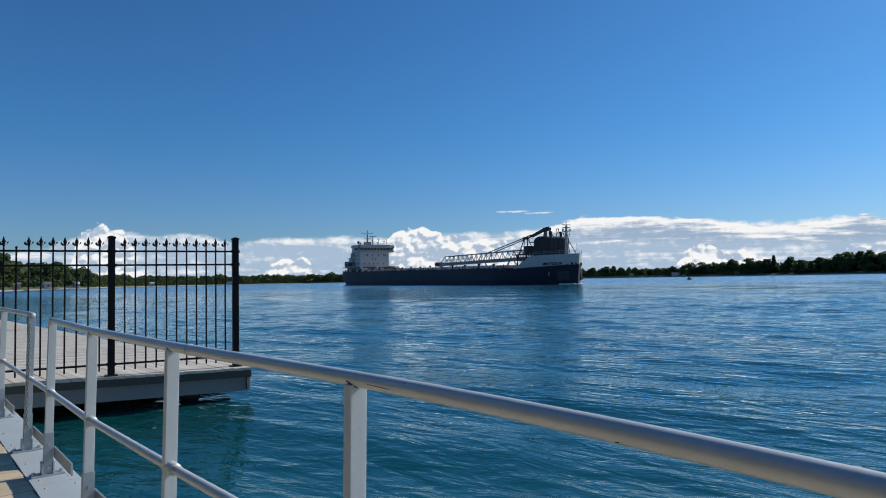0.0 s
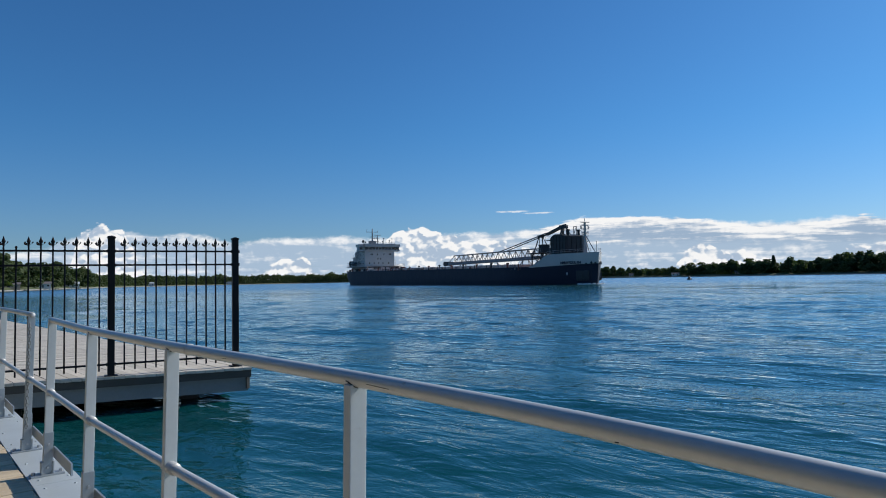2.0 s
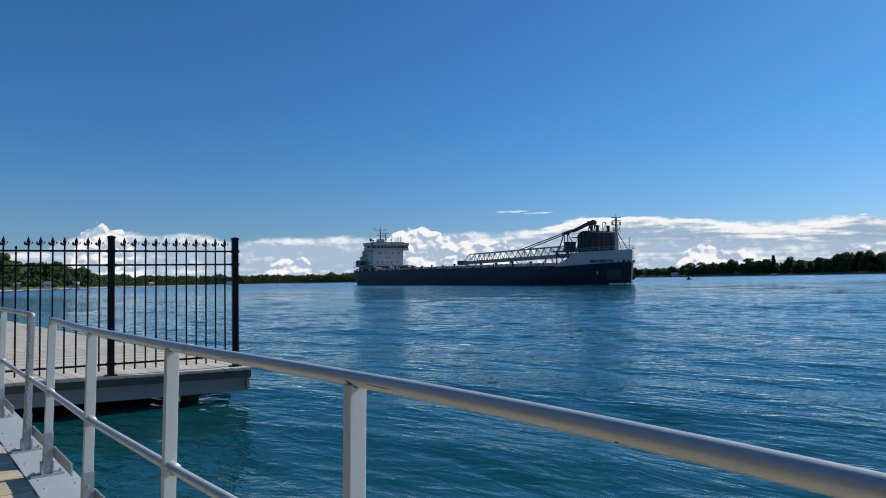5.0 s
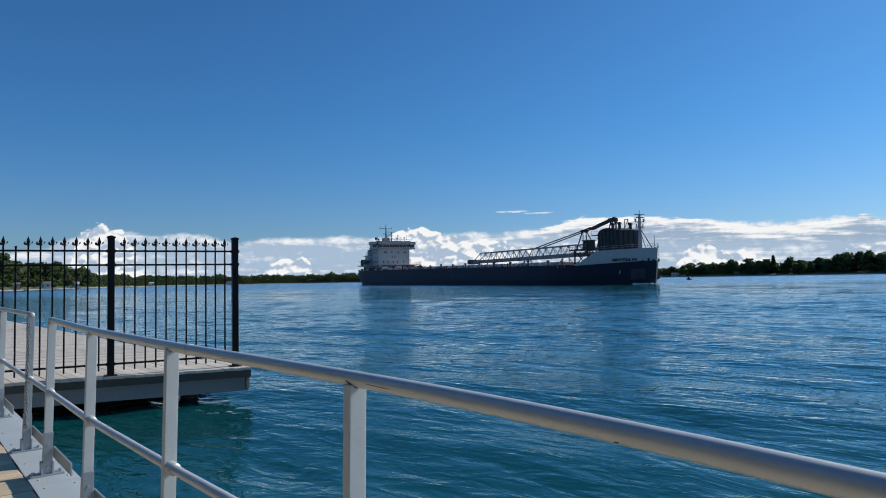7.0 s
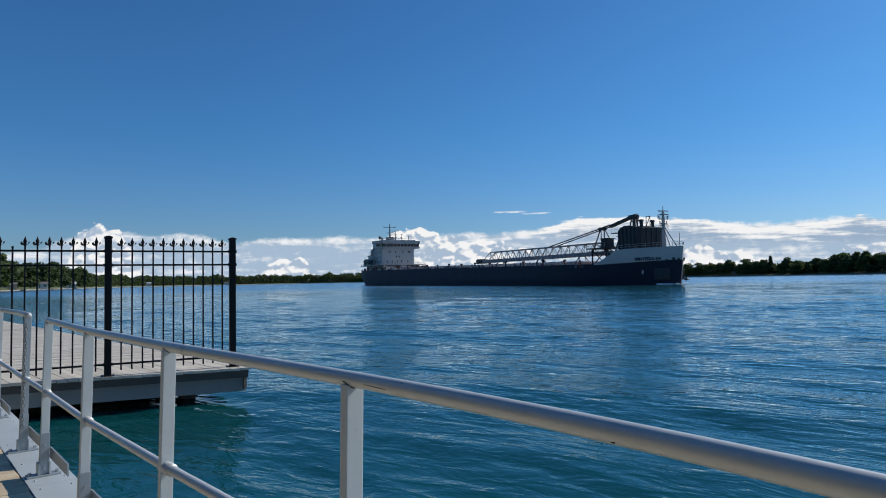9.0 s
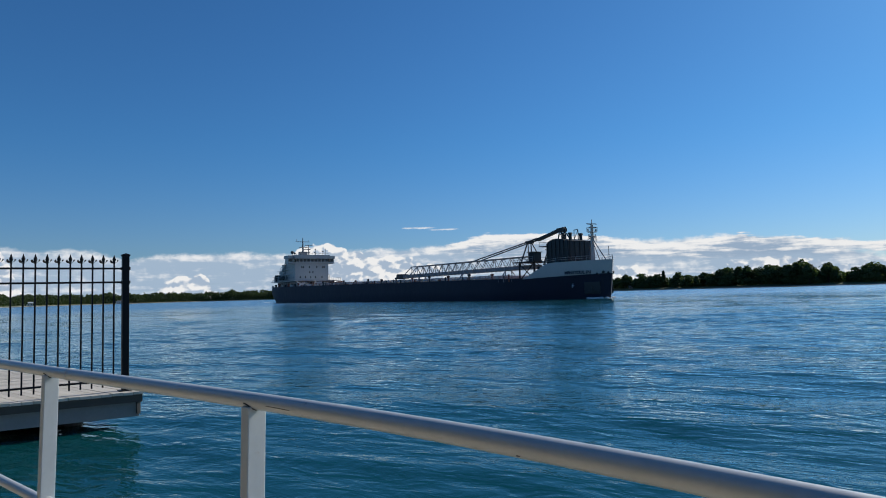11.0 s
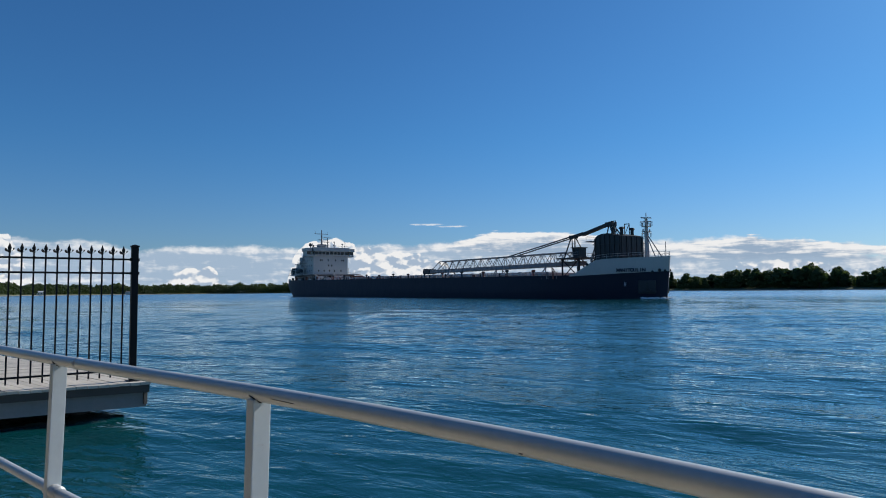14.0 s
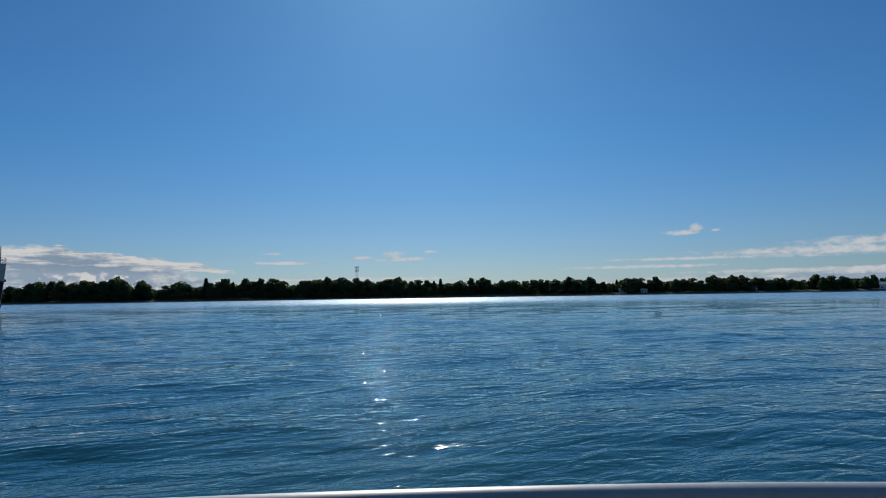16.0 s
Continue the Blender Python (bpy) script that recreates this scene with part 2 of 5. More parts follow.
RIPPLE, RIPPLE_ROUGH, CHOP = 0.058, 0.485, 0.05
M_WATER = water_material()
M_RAIL = material("worn_metal_rail", (0.60, 0.60, 0.575), 0.46, 0.2, 0.10, 6, 60, 0.0006, dirt=(0.30, 0.24, 0.19), dirt_at=(0.60, 0.80))
for node in M_RAIL.node_tree.nodes:
    if node.type == "BSDF_PRINCIPLED":
        node.inputs["Coat Weight"].default_value, node.inputs["Coat Roughness"].default_value = 0.35, 0.2
M_POST = material("painted_post", (0.56, 0.59, 0.575), 0.5, 0.0, 0.07, 5, 50, 0.0005, dirt=(0.42, 0.37, 0.31), dirt_at=(0.64, 0.82))
M_GALV = material("galvanised_steel", (0.40, 0.43, 0.44), 0.5, 0.6, 0.12, 9, 70, 0.0005)
M_BOLT = material("bolt_steel", (0.5, 0.5, 0.5), 0.4, 0.8, 0.1, 20, 90)
M_PLATE = material("grey_deck_plate", (0.42, 0.465, 0.475), 0.6, 0.0, 0.09, 3, 45, 0.0008, dirt=(0.33, 0.33, 0.33), dirt_at=(0.58, 0.8))
M_PLANK = material("weathered_plank", (0.60, 0.48, 0.32), 0.8, 0.0, 0.22, 3, 30, 0.002, stretch=(1, 9, 9), each=0.12, dirt=(0.28, 0.22, 0.16), dirt_at=(0.6, 0.75))
M_DECK = material("pier_plank", (0.60, 0.545, 0.455), 0.85, 0.0, 0.20, 3, 25, 0.002, stretch=(1, 8, 8), each=0.12, dirt=(0.27, 0.23, 0.19), dirt_at=(0.6, 0.75))
M_BEAM = material("pier_beam", (0.085, 0.08, 0.07), 0.85, 0.0, 0.25, 2, 25, 0.003, stretch=(1, 1, 5))
M_BEAM2 = material("pier_steel_beam", (0.22, 0.24, 0.24), 0.7, 0.0, 0.15, 2, 25, 0.002)
M_DARK = material("dark_timber", (0.05, 0.045, 0.04), 0.7, 0.0, 0.2, 3, 30, 0.004)
M_IRON = material("black_iron", (0.009, 0.009, 0.011), 0.5, 0.0, 0.2, 8, 60, 0.0004, spec=0.22)
M_QUAY = material("quay_concrete", (0.34, 0.33, 0.31), 0.85, 0.0, 0.15, 1.5, 25, 0.004)
M_GRASS = material("grass", (0.06, 0.09, 0.03), 0.9, 0.0, 0.3, 0.4, 8, 0.02)
M_SHORE = material("far_bank_ground", (0.07, 0.085, 0.035), 0.95, 0.0, 0.3, 0.02, 0.3)
M_WALL = material("seawall_stone", (0.28, 0.27, 0.25), 0.9, 0.0, 0.3, 0.3, 3)
M_BARK = material("bark", (0.07, 0.055, 0.04), 0.9, 0.0, 0.2, 1, 8)


def leaf_material(name, a, b):
    m = bpy.data.materials.new(name)
    m.use_nodes = True
    k = Nodes(m.node_tree)
    out, p = k.add("ShaderNodeOutputMaterial"), k.add("ShaderNodeBsdfPrincipled")
    rnd = k.add("ShaderNodeNewGeometry").outputs["Random Per Island"]
    one = k.add("ShaderNodeObjectInfo").outputs["Random"]
    col = k.mix(k.math("ADD", k.math("MULTIPLY", rnd, 0.6), k.math("MULTIPLY", one, 0.4)), (*a, 1), (*b, 1))
    k.put(p.inputs["Base Color"], col)
    p.inputs["Roughness"].default_value = 0.65
    p.inputs["Specular IOR Level"].default_value = 0.25
    # leaves let some sunlight through
    thin = k.add("ShaderNodeBsdfTranslucent")
    k.put(thin.inputs[0], k.mix(1.0, col, (1.3, 1.45, 0.7, 1), "MULTIPLY"))
    both = k.add("ShaderNodeMixShader")
    both.inputs[0].default_value = 0.4
    k.put(both.inputs[1], p.outputs[0]), k.put(both.inputs[2], thin.outputs[0])
    k.put(out.inputs[0], both.outputs[0])
    return m


M_LEAF = leaf_material("broad_leaves", (0.036, 0.062, 0.022), (0.095, 0.12, 0.048))
M_WOODS = leaf_material("far_woods_leaves", (0.030, 0.052, 0.022), (0.080, 0.10, 0.045))
M_NEEDLE = leaf_material("conifer_needles", (0.02, 0.04, 0.016), (0.04, 0.065, 0.025))


# ---- mesh helpers ----
def part(name, bm, mat, parent=None, label="", smooth=False, mats=None):
    """Link a bmesh as one mesh object, under a thing or a part if given."""
    me = bpy.data.meshes.new(name)
    bmesh.ops.recalc_face_normals(bm, faces=bm.faces)
    if smooth:
        for f in bm.faces:
            f.smooth = True
    bm.to_mesh(me)
    bm.free()
    for m in (mats or [mat]):
        me.materials.append(m)
    ob = new(name, me)
    if parent:
        ob.parent = parent
    if label:
        ob["label"] = label
    return ob


def thing(name, m=None, label="", category="", group="", kind=""):
    ob = new(name)
    ob.empty_display_size = 0.2
    if m is not None:
        ob.matrix_basis = m
    return tagged(ob, label, category, group, kind)


def box(bm, lo, hi, bevel=0.0, m=None):
    """A box from corner to corner, its edges bevelled."""
    size = [b - a for a, b in zip(lo, hi)]
    mid = [(a + b) / 2 for a, b in zip(lo, hi)]
    mat = Matrix.Translation(mid) @ Matrix.Diagonal((*size, 1))
    made = bmesh.ops.create_cube(bm, size=1.0, matrix=(m @ mat) if m is not None else mat)["verts"]
    if bevel:
        edges = list({e for v in made for e in v.link_edges})
        bmesh.ops.bevel(bm, geom=edges, offset=bevel, segments=2, affect="EDGES", profile=0.6)
    return bm


def rod(bm, a, b, r, r2=None, seg=10, caps=True):
    """A round bar between two points."""
    a, b = Vector(a), Vector(b)
    d = b - a
    m = Matrix.Translation((a + b) / 2) @ d.to_track_quat("Z", "Y").to_matrix().to_4x4()
    bmesh.ops.create_cone(bm, cap_ends=caps, segments=seg, radius1=r, radius2=r if r2 is None else r2, depth=d.length, matrix=m)
    return bm


def prism(bm, poly, z0, z1, m=None):
    """A straight-sided block on a plan polygon."""
    low = [bm.verts.new((m @ Vector((x, y, z0))) if m else (x, y, z0)) for x, y in poly]
    top = [bm.verts.new((m @ Vector((x, y, z1))) if m else (x, y, z1)) for x, y in poly]
    n = len(poly)
    bm.faces.new(low[::-1]), bm.faces.new(top)
    for i in range(n):
        bm.faces.new((low[i], low[(i + 1) % n], top[(i + 1) % n], top[i]))
    return bm


def loft(bm, rings, closed=True, caps=True):
    """Skin over rings of equal length."""
    rows = [[bm.verts.new(p) for p in ring] for ring in rings]
    n = len(rows[0])
    for a, b in zip(rows, rows[1:]):
        for i in range(n if closed else n - 1):
            bm.faces.new((a[i], a[(i + 1) % n], b[(i + 1) % n], b[i]))
    if caps:
        bm.faces.new(rows[0][::-1]), bm.faces.new(rows[-1])
    return bm


B = bmesh.new

# ---- the quay's own axes: s runs along the railing, n towards the river ----
RX, RY = -0.669, 0.743


def q(s, n, z=0.0):
    return Vector((s * RX + n * 0.743, s * RY + n * 0.669, z))


def quay_pose(s, n, z=0.0, turn=0.0):
    """Pose with local x along the railing, away from the eye, and local y inland."""
    return Matrix.Translation(q(s, n, z)) @ pose(0, 0, 0, 0, 0, math.degrees(math.atan2(RY, RX)) + turn)


# the railing follows a gently curved quay: offset n of the rail along s
RN_S = [-3.0, -2.4, -1.8, -1.35, -0.91, -0.62, -0.33, -0.04, 0.26, 0.555, 0.86, 1.16, 1.453, 2.80, 4.17, 5.40, 6.55, 8.24, 12.0, 26.0]
RN_N = [-0.50, -0.15, 0.17, 0.41, 0.612, 0.712, 0.79, 0.855, 0.905, 0.943, 0.968, 0.984, 0.993, 0.998, 1.02, 1.083, 1.122, 1.19, 1.30, 1.30]
RZ_S, RZ_Z = [-3, 2.8, 4.17, 5.4, 6.55, 8.24, 12], [1.0742, 1.0742, 1.0792, 1.0932, 1.1102, 1.1102, 1.1102]


def rail_n(s):
    """Smoothed offset of the rail from the eye's line along the quay."""
    return float(np.mean([np.interp(s + d, RN_S, RN_N) for d in (-0.2, -0.1, 0, 0.1, 0.2)]))


def edge_n(s):
    return max(rail_n(s), 0.93)


def rail_z(s):
    return float(np.interp(s, RZ_S, RZ_Z))


def along(s):
    """Pose at the foot of the railing: x along it, -y towards the river."""
    a, b = q(s - 0.1, rail_n(s - 0.1)), q(s + 0.1, rail_n(s + 0.1))
    return Matrix.Translation(q(s, rail_n(s))) @ pose(0, 0, 0, 0, 0, math.degrees(math.atan2(b.y - a.y, b.x - a.x)))


def tube(bm, pts, r, seg=18):
    """A pipe through points."""
    pts = [Vector(p) for p in pts]
    rings = []
    for i, p in enumerate(pts):
        d = (pts[min(i + 1, len(pts) - 1)] - pts[max(i - 1, 0)]).normalized()
        u = Vector((0, 0, 1)).cross(d).normalized()
        w = d.cross(u)
        rings.append([p + (u * math.cos(a) + w * math.sin(a)) * r for a in (j * 2 * math.pi / seg for j in range(seg))])
    return loft(bm, rings)


WAVE_SLOPE = 0.0155     # steepness of each train of waves


# ---- water: one sheet to the horizon, with low waves in its nearer part ----
def build_water():
    def axis(lo, hi, step, far):
        a = list(np.arange(lo, hi + 1e-6, step))
        g, v = step, hi
        while v < far:
            g *= 1.035
            v += g
            a.append(min(v, far))
        g, v = step, lo
        while v > -far:
            g *= 1.05
            v -= g
            a.insert(0, max(v, -far))
        return np.array(a)
    xs, ys = axis(-12, 34, 0.13, 4600.0), axis(2, 40, 0.12, 4600.0)
    X, Y = np.meshgrid(xs, ys)
    pitch = np.maximum(np.gradient(xs)[None, :], np.gradient(ys)[:, None])
    rng = np.random.default_rng(5)
    Z = np.zeros_like(X)
    for i in range(56):
        length = 0.42 * 1.066 ** i
        a = math.radians(54) + rng.normal(0, 0.42)
        kx, ky = math.cos(a) * 2 * math.pi / length, math.sin(a) * 2 * math.pi / length
        fine_enough = np.clip((length / pitch - 2.5) / 2.0, 0, 1)
        Z += WAVE_SLOPE * length ** 0.75 / (2 * math.pi) * fine_enough * np.sin(kx * X + ky * Y + rng.uniform(0, 6.28))
    verts = np.stack([X.ravel(), Y.ravel(), Z.ravel()], 1)
    w, hgt = len(xs), len(ys)
    i = (np.arange(hgt - 1)[:, None] * w + np.arange(w - 1)[None]).ravel()
    faces = np.stack([i, i + 1, i + 1 + w, i + w], 1)
    me = bpy.data.meshes.new("water")
    me.from_pydata(verts.tolist(), [], faces.tolist())
    me.polygons.foreach_set("use_smooth", np.ones(len(faces), dtype=bool))
    me.materials.append(M_WATER)
    ob = new("water", me)
    ob.location = (0, 0, WATER)
    return tagged(ob, "teal blue rippled river water with sun glitter", "water", kind="structure")


water = build_water()

# ---- far banks: one strip of land round the river ----
# waterline: azimuth in degrees clockwise from straight ahead, distance
BANK = [(-70, 230), (-48, 300), (-38, 380), (-34, 440), (-31, 560), (-28.5, 760), (-25, 1050), (-20, 1250), (-12, 1400), (-4, 1450), (4, 1350), (10, 1150),
        (15, 920), (20, 800), (26, 730), (33, 680), (42, 640), (52, 615), (62, 600), (74, 600), (86, 620), (98, 680), (112, 800), (130, 1100)]


def bank_at(a, back=0.0):
    d = float(np.interp(a, [b[0] for b in BANK], [b[1] for b in BANK])) + back
    return Vector((math.sin(radians(a)) * d, math.cos(radians(a)) * d, 0))


def build_far_bank():
    bm = B()
    rows = []
    for back, z in ((0, WATER - 2.5), (0.5, WATER + 0.75), (4, WATER + 1.0), (12, WATER + 2.2), (60, WATER + 3.2), (300, WATER + 5), (2600, WATER + 6)):
        ring = []
        for i in range(-140, 261):
            a = i / 2
            p = bank_at(a, back + (1.8 * noise.noise((a * 3.1, 0.5, 0)) if back < 20 else 0))
            ring.append((p.x, p.y, z + (0.25 * noise.noise((a * 2.3, back, 1)) if back > 2 else 0)))
        rows.append(ring)
    loft(bm, rows, closed=False, caps=False)
    for f in bm.faces:
        f.material_index = 1 if f.calc_center_median().z < WATER + 0.8 else 0
    ob = part("far_bank", bm, None, mats=[M_SHORE, M_WALL])
    return tagged(ob, "low grassy river bank with a pale stone waterline", "ground", kind="structure")


build_far_bank()


# ---- near bank behind the boardwalk ----
def build_near_bank():
    bm = B()
    pts = [q(-260, 0.7), q(260, 0.7), q(260, -900), q(-260, -900)]
    prism(bm, [(p.x, p.y) for p in pts], WATER - 2.5, -0.16)
    tagged(part("ground", bm, M_GRASS), "mown grass behind the boardwalk", "ground", kind="structure")
    bm = B()
    pts = [q(-260, 0.705), q(260, 0.705), q(260, 1.17)] + [q(s, edge_n(s) + 0.135) for s in (11, 9, 8, 7, 6, 5, 4, 3, 1, -1)] + [q(-260, 1.065)]
    prism(bm, [(p.x, p.y) for p in pts], WATER - 2.5, -0.045)
    tagged(part("quay_wall", bm, M_QUAY), "grey concrete quay wall at the river", "wall", kind="structure")


build_near_bank()


# ---- boardwalk: timber planks and a grey steel edge plate ----
def build_boardwalk():
    floor = thing("boardwalk", label="weathered timber boardwalk planks along the railing", category="floor", kind="structure")
    # one dark slab below the planks, which shows in their gaps
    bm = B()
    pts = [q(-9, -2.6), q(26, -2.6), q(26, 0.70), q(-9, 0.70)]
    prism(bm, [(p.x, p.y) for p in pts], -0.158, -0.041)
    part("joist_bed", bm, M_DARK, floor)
    bm = B()
    box(bm, (-1.65, -0.068, -0.04), (1.65, 0.068, 0.0), 0.006)
    first = part("plank", bm, M_PLANK, floor)
    me = first.data
    rnd = random.Random(3)
    turn = math.degrees(math.atan2(0.669, 0.743))
    for i in range(243):
        s = -8.85 + i * 0.143
        ob = first if i == 0 else new("plank", me)
        ob.parent = floor
        ob.matrix_basis = Matrix.Translation(q(s, edge_n(s) - 0.150 - 1.65 + rnd.uniform(-0.006, 0.006), rnd.uniform(-0.003, 0.002))) @ pose(0, 0, 0, rnd.uniform(-0.3, 0.3), 0, turn)
    edge = thing("edge_plate", label="grey painted steel plate along the quay edge", category="floor plate", kind="structure")
    for i in range(14):
        s0, s1 = -3.0 + i * 1.36, -3.0 + (i + 1) * 1.36
        a, b = q(s0, edge_n(s0) + 0.0), q(s1, edge_n(s1) + 0.0)
        length = (b - a).length
        bm = B()
        box(bm, (0.002, -0.145, -0.044), (length - 0.002, 0.145, 0.004), 0.002)
        for e in (0.12, length / 2, length - 0.12):
            for y in (-0.09, 0.09):
                bmesh.ops.create_uvsphere(bm, u_segments=8, v_segments=4, radius=0.009, matrix=Matrix.Translation((e, y, 0.004)))
        ob = part("plate", bm, M_PLATE, edge)
        ob.matrix_basis = Matrix.Translation(a) @ pose(0, 0, 0, 0, 0, math.degrees(math.atan2(b.y - a.y, b.x - a.x)))


build_boardwalk()

# ---- railing of pipes on flat leaning posts ----
POSTS = [-2.55, -1.25, 0.10, 1.453, 2.80, 4.10, 5.40]
POSTS_FAR = [6.32, 8.1, 9.6]
MID_Z = 0.585
LEAN = 0.025         # the posts' feet stand a little inland of the rail


def build_railing(posts, lo, hi, label, mid=None):
    home = along(posts[-2])
    rail = thing("railing", home, label, "railing")
    back = home.inverted()

    def add(name, bm, mat, parent=rail, label="", smooth=False, at=None):
        ob = part(name, bm, mat, parent, label, smooth)
        ob.matrix_basis = back if parent is rail else Matrix()
        return ob

    def line(a, b, z_of, y=0.0):
        n = max(4, int((b - a) / 0.12))
        return [along(a + (b - a) * i / n) @ Vector((0, y, z_of(a + (b - a) * i / n))) for i in range(n + 1)]

    bm = B()
    pts = line(lo, hi, rail_z)
    tube(bm, pts, 0.021)
    for e in (pts[0], pts[-1]):
        bmesh.ops.create_uvsphere(bm, u_segments=18, v_segments=9, radius=0.021, matrix=Matrix.Translation(e))
    add("top_rail", bm, M_RAIL, label="bare metal pipe with scuffs and dull patches", smooth=True)
    if mid:
        bm = B()
        tube(bm, line(mid[0], mid[1], lambda s: MID_Z, LEAN * 0.45), 0.0195, 14)
        add("middle_rail", bm, M_RAIL, smooth=True)
    for s in posts:
        top = rail_z(s)
        # upright frame, leaning out towards the river
        m = along(s) @ Matrix(((1, 0, 0, 0), (0, 1, -LEAN / 1.07, LEAN), (0, 0, 1, 0), (0, 0, 0, 1)))
        flat = along(s) @ Matrix.Translation((0, LEAN, 0))

        def block(lo_, hi_, bevel, at=m):
            bm = B()
            return box(bm, lo_, hi_, bevel, at)

        bm = block((-0.016, -0.026, 0.30), (0.016, 0.026, top - 0.012), 0.003)
        # the post at 6.32 takes the sleeves' darker grey
        post = add("post", bm, M_GALV if s == 6.32 else M_POST)
        add("sleeve", block((-0.020, -0.030, 0.012), (0.020, 0.030, 0.302), 0.003), M_GALV, post, "bare galvanised steel sleeve")
        bm = block((-0.05, -0.105, 0.004), (0.05, 0.105, 0.016), 0.002, flat)
        box(bm, (-0.034, 0.028, 0.014), (0.034, 0.040, 0.10), 0.002, flat)
        box(bm, (-0.034, -0.040, 0.014), (0.034, -0.028, 0.10), 0.002, flat)
        add("base_plate", bm, M_GALV, post)
        for y in (-0.085, 0.085):
            bm = B()
            rod(bm, flat @ Vector((0, y, 0.014)), flat @ Vector((0, y, 0.034)), 0.012, seg=6)
            add("bolt", bm, M_BOLT, post)
        for z in (0.06, 0.22):
            bm = B()
            rod(bm, m @ Vector((-0.032, 0, z)), m @ Vector((0.032, 0, z)), 0.009, seg=6)
            add("bolt", bm, M_BOLT, post)
        bm = B()
        rod(bm, m @ Vector((-0.07, 0, MID_Z)), m @ Vector((0.035, 0, MID_Z)), 0.0255, seg=16)
        add("collar", bm, M_RAIL, post, smooth=True)
        bm = B()
        swap = m @ Matrix(((1, 0, 0, 0), (0, 0, 1, 0), (0, 1, 0, 0), (0, 0, 0, 1)))
        prism(bm, [(-0.62, 0.12), (-0.60, 0.195), (0.02, 0.195), (0.02, 0.12)], -0.047, -0.037, swap)
        add("toe_plate", bm, M_GALV)
    return rail


railing = build_railing(POSTS, -2.7, 5.44, "worn metal pipe railing on flat white posts along the quay", (-2.6, 9.6))
M_SCUFF = material("dark_scuff", (0.03, 0.03, 0.03), 0.7, 0.0, 0.1, 30, 120)


def scuffs():
    """Weld gaps under the posts' saddles, a pipe joint and scratches."""
    back = railing.matrix_basis.inverted()

    def mark(name, pts, r, mat=M_SCUFF):
        bm = B()
        tube(bm, pts, r, 6)
        ob = part(name, bm, mat, railing)
        ob.matrix_basis = back

    def on(s, a, r=0.0213):
        """A point on the pipe's skin, a degrees up from its inland side."""
        return along(s) @ Vector((0, r * math.cos(radians(a)), rail_z(s) + r * math.sin(radians(a))))

    mark("scratch", [on(1.37 - i * 0.012, -8 - i * 0.6) for i in range(9)], 0.0007)
    mark("scratch", [on(0.62 - i * 0.004, -40 + i) for i in range(3)], 0.0011)
    mark("scratch", [on(2.25 - i * 0.01, -15 + i * 2) for i in range(4)], 0.0006)
    for s in POSTS[3:]:
        mark("weld_gap", [on(s + 0.012 - i * 0.006, -12 - i * i * 1.6, 0.0217) for i in range(7)], 0.0016)
    bm = B()
    rod(bm, along(2.62) @ Vector((0, 0, rail_z(2.62))), along(2.60) @ Vector((0, 0, rail_z(2.60))), 0.0228, seg=18)
    ob = part("pipe_joint", bm, M_RAIL, railing, smooth=True)
    ob.matrix_basis = back


scuffs()
build_railing(POSTS_FAR, 6.27, 9.7, "second length of pipe railing past an opening")


# ---- timber pier with an iron fence ----
SLOPE, N0, N1, S_FRONT = -0.338, 1.32, 4.78, 9.88      # front edge: s = S_FRONT + SLOPE * (n - N1)


def front(n):
    return S_FRONT + SLOPE * (n - N1)


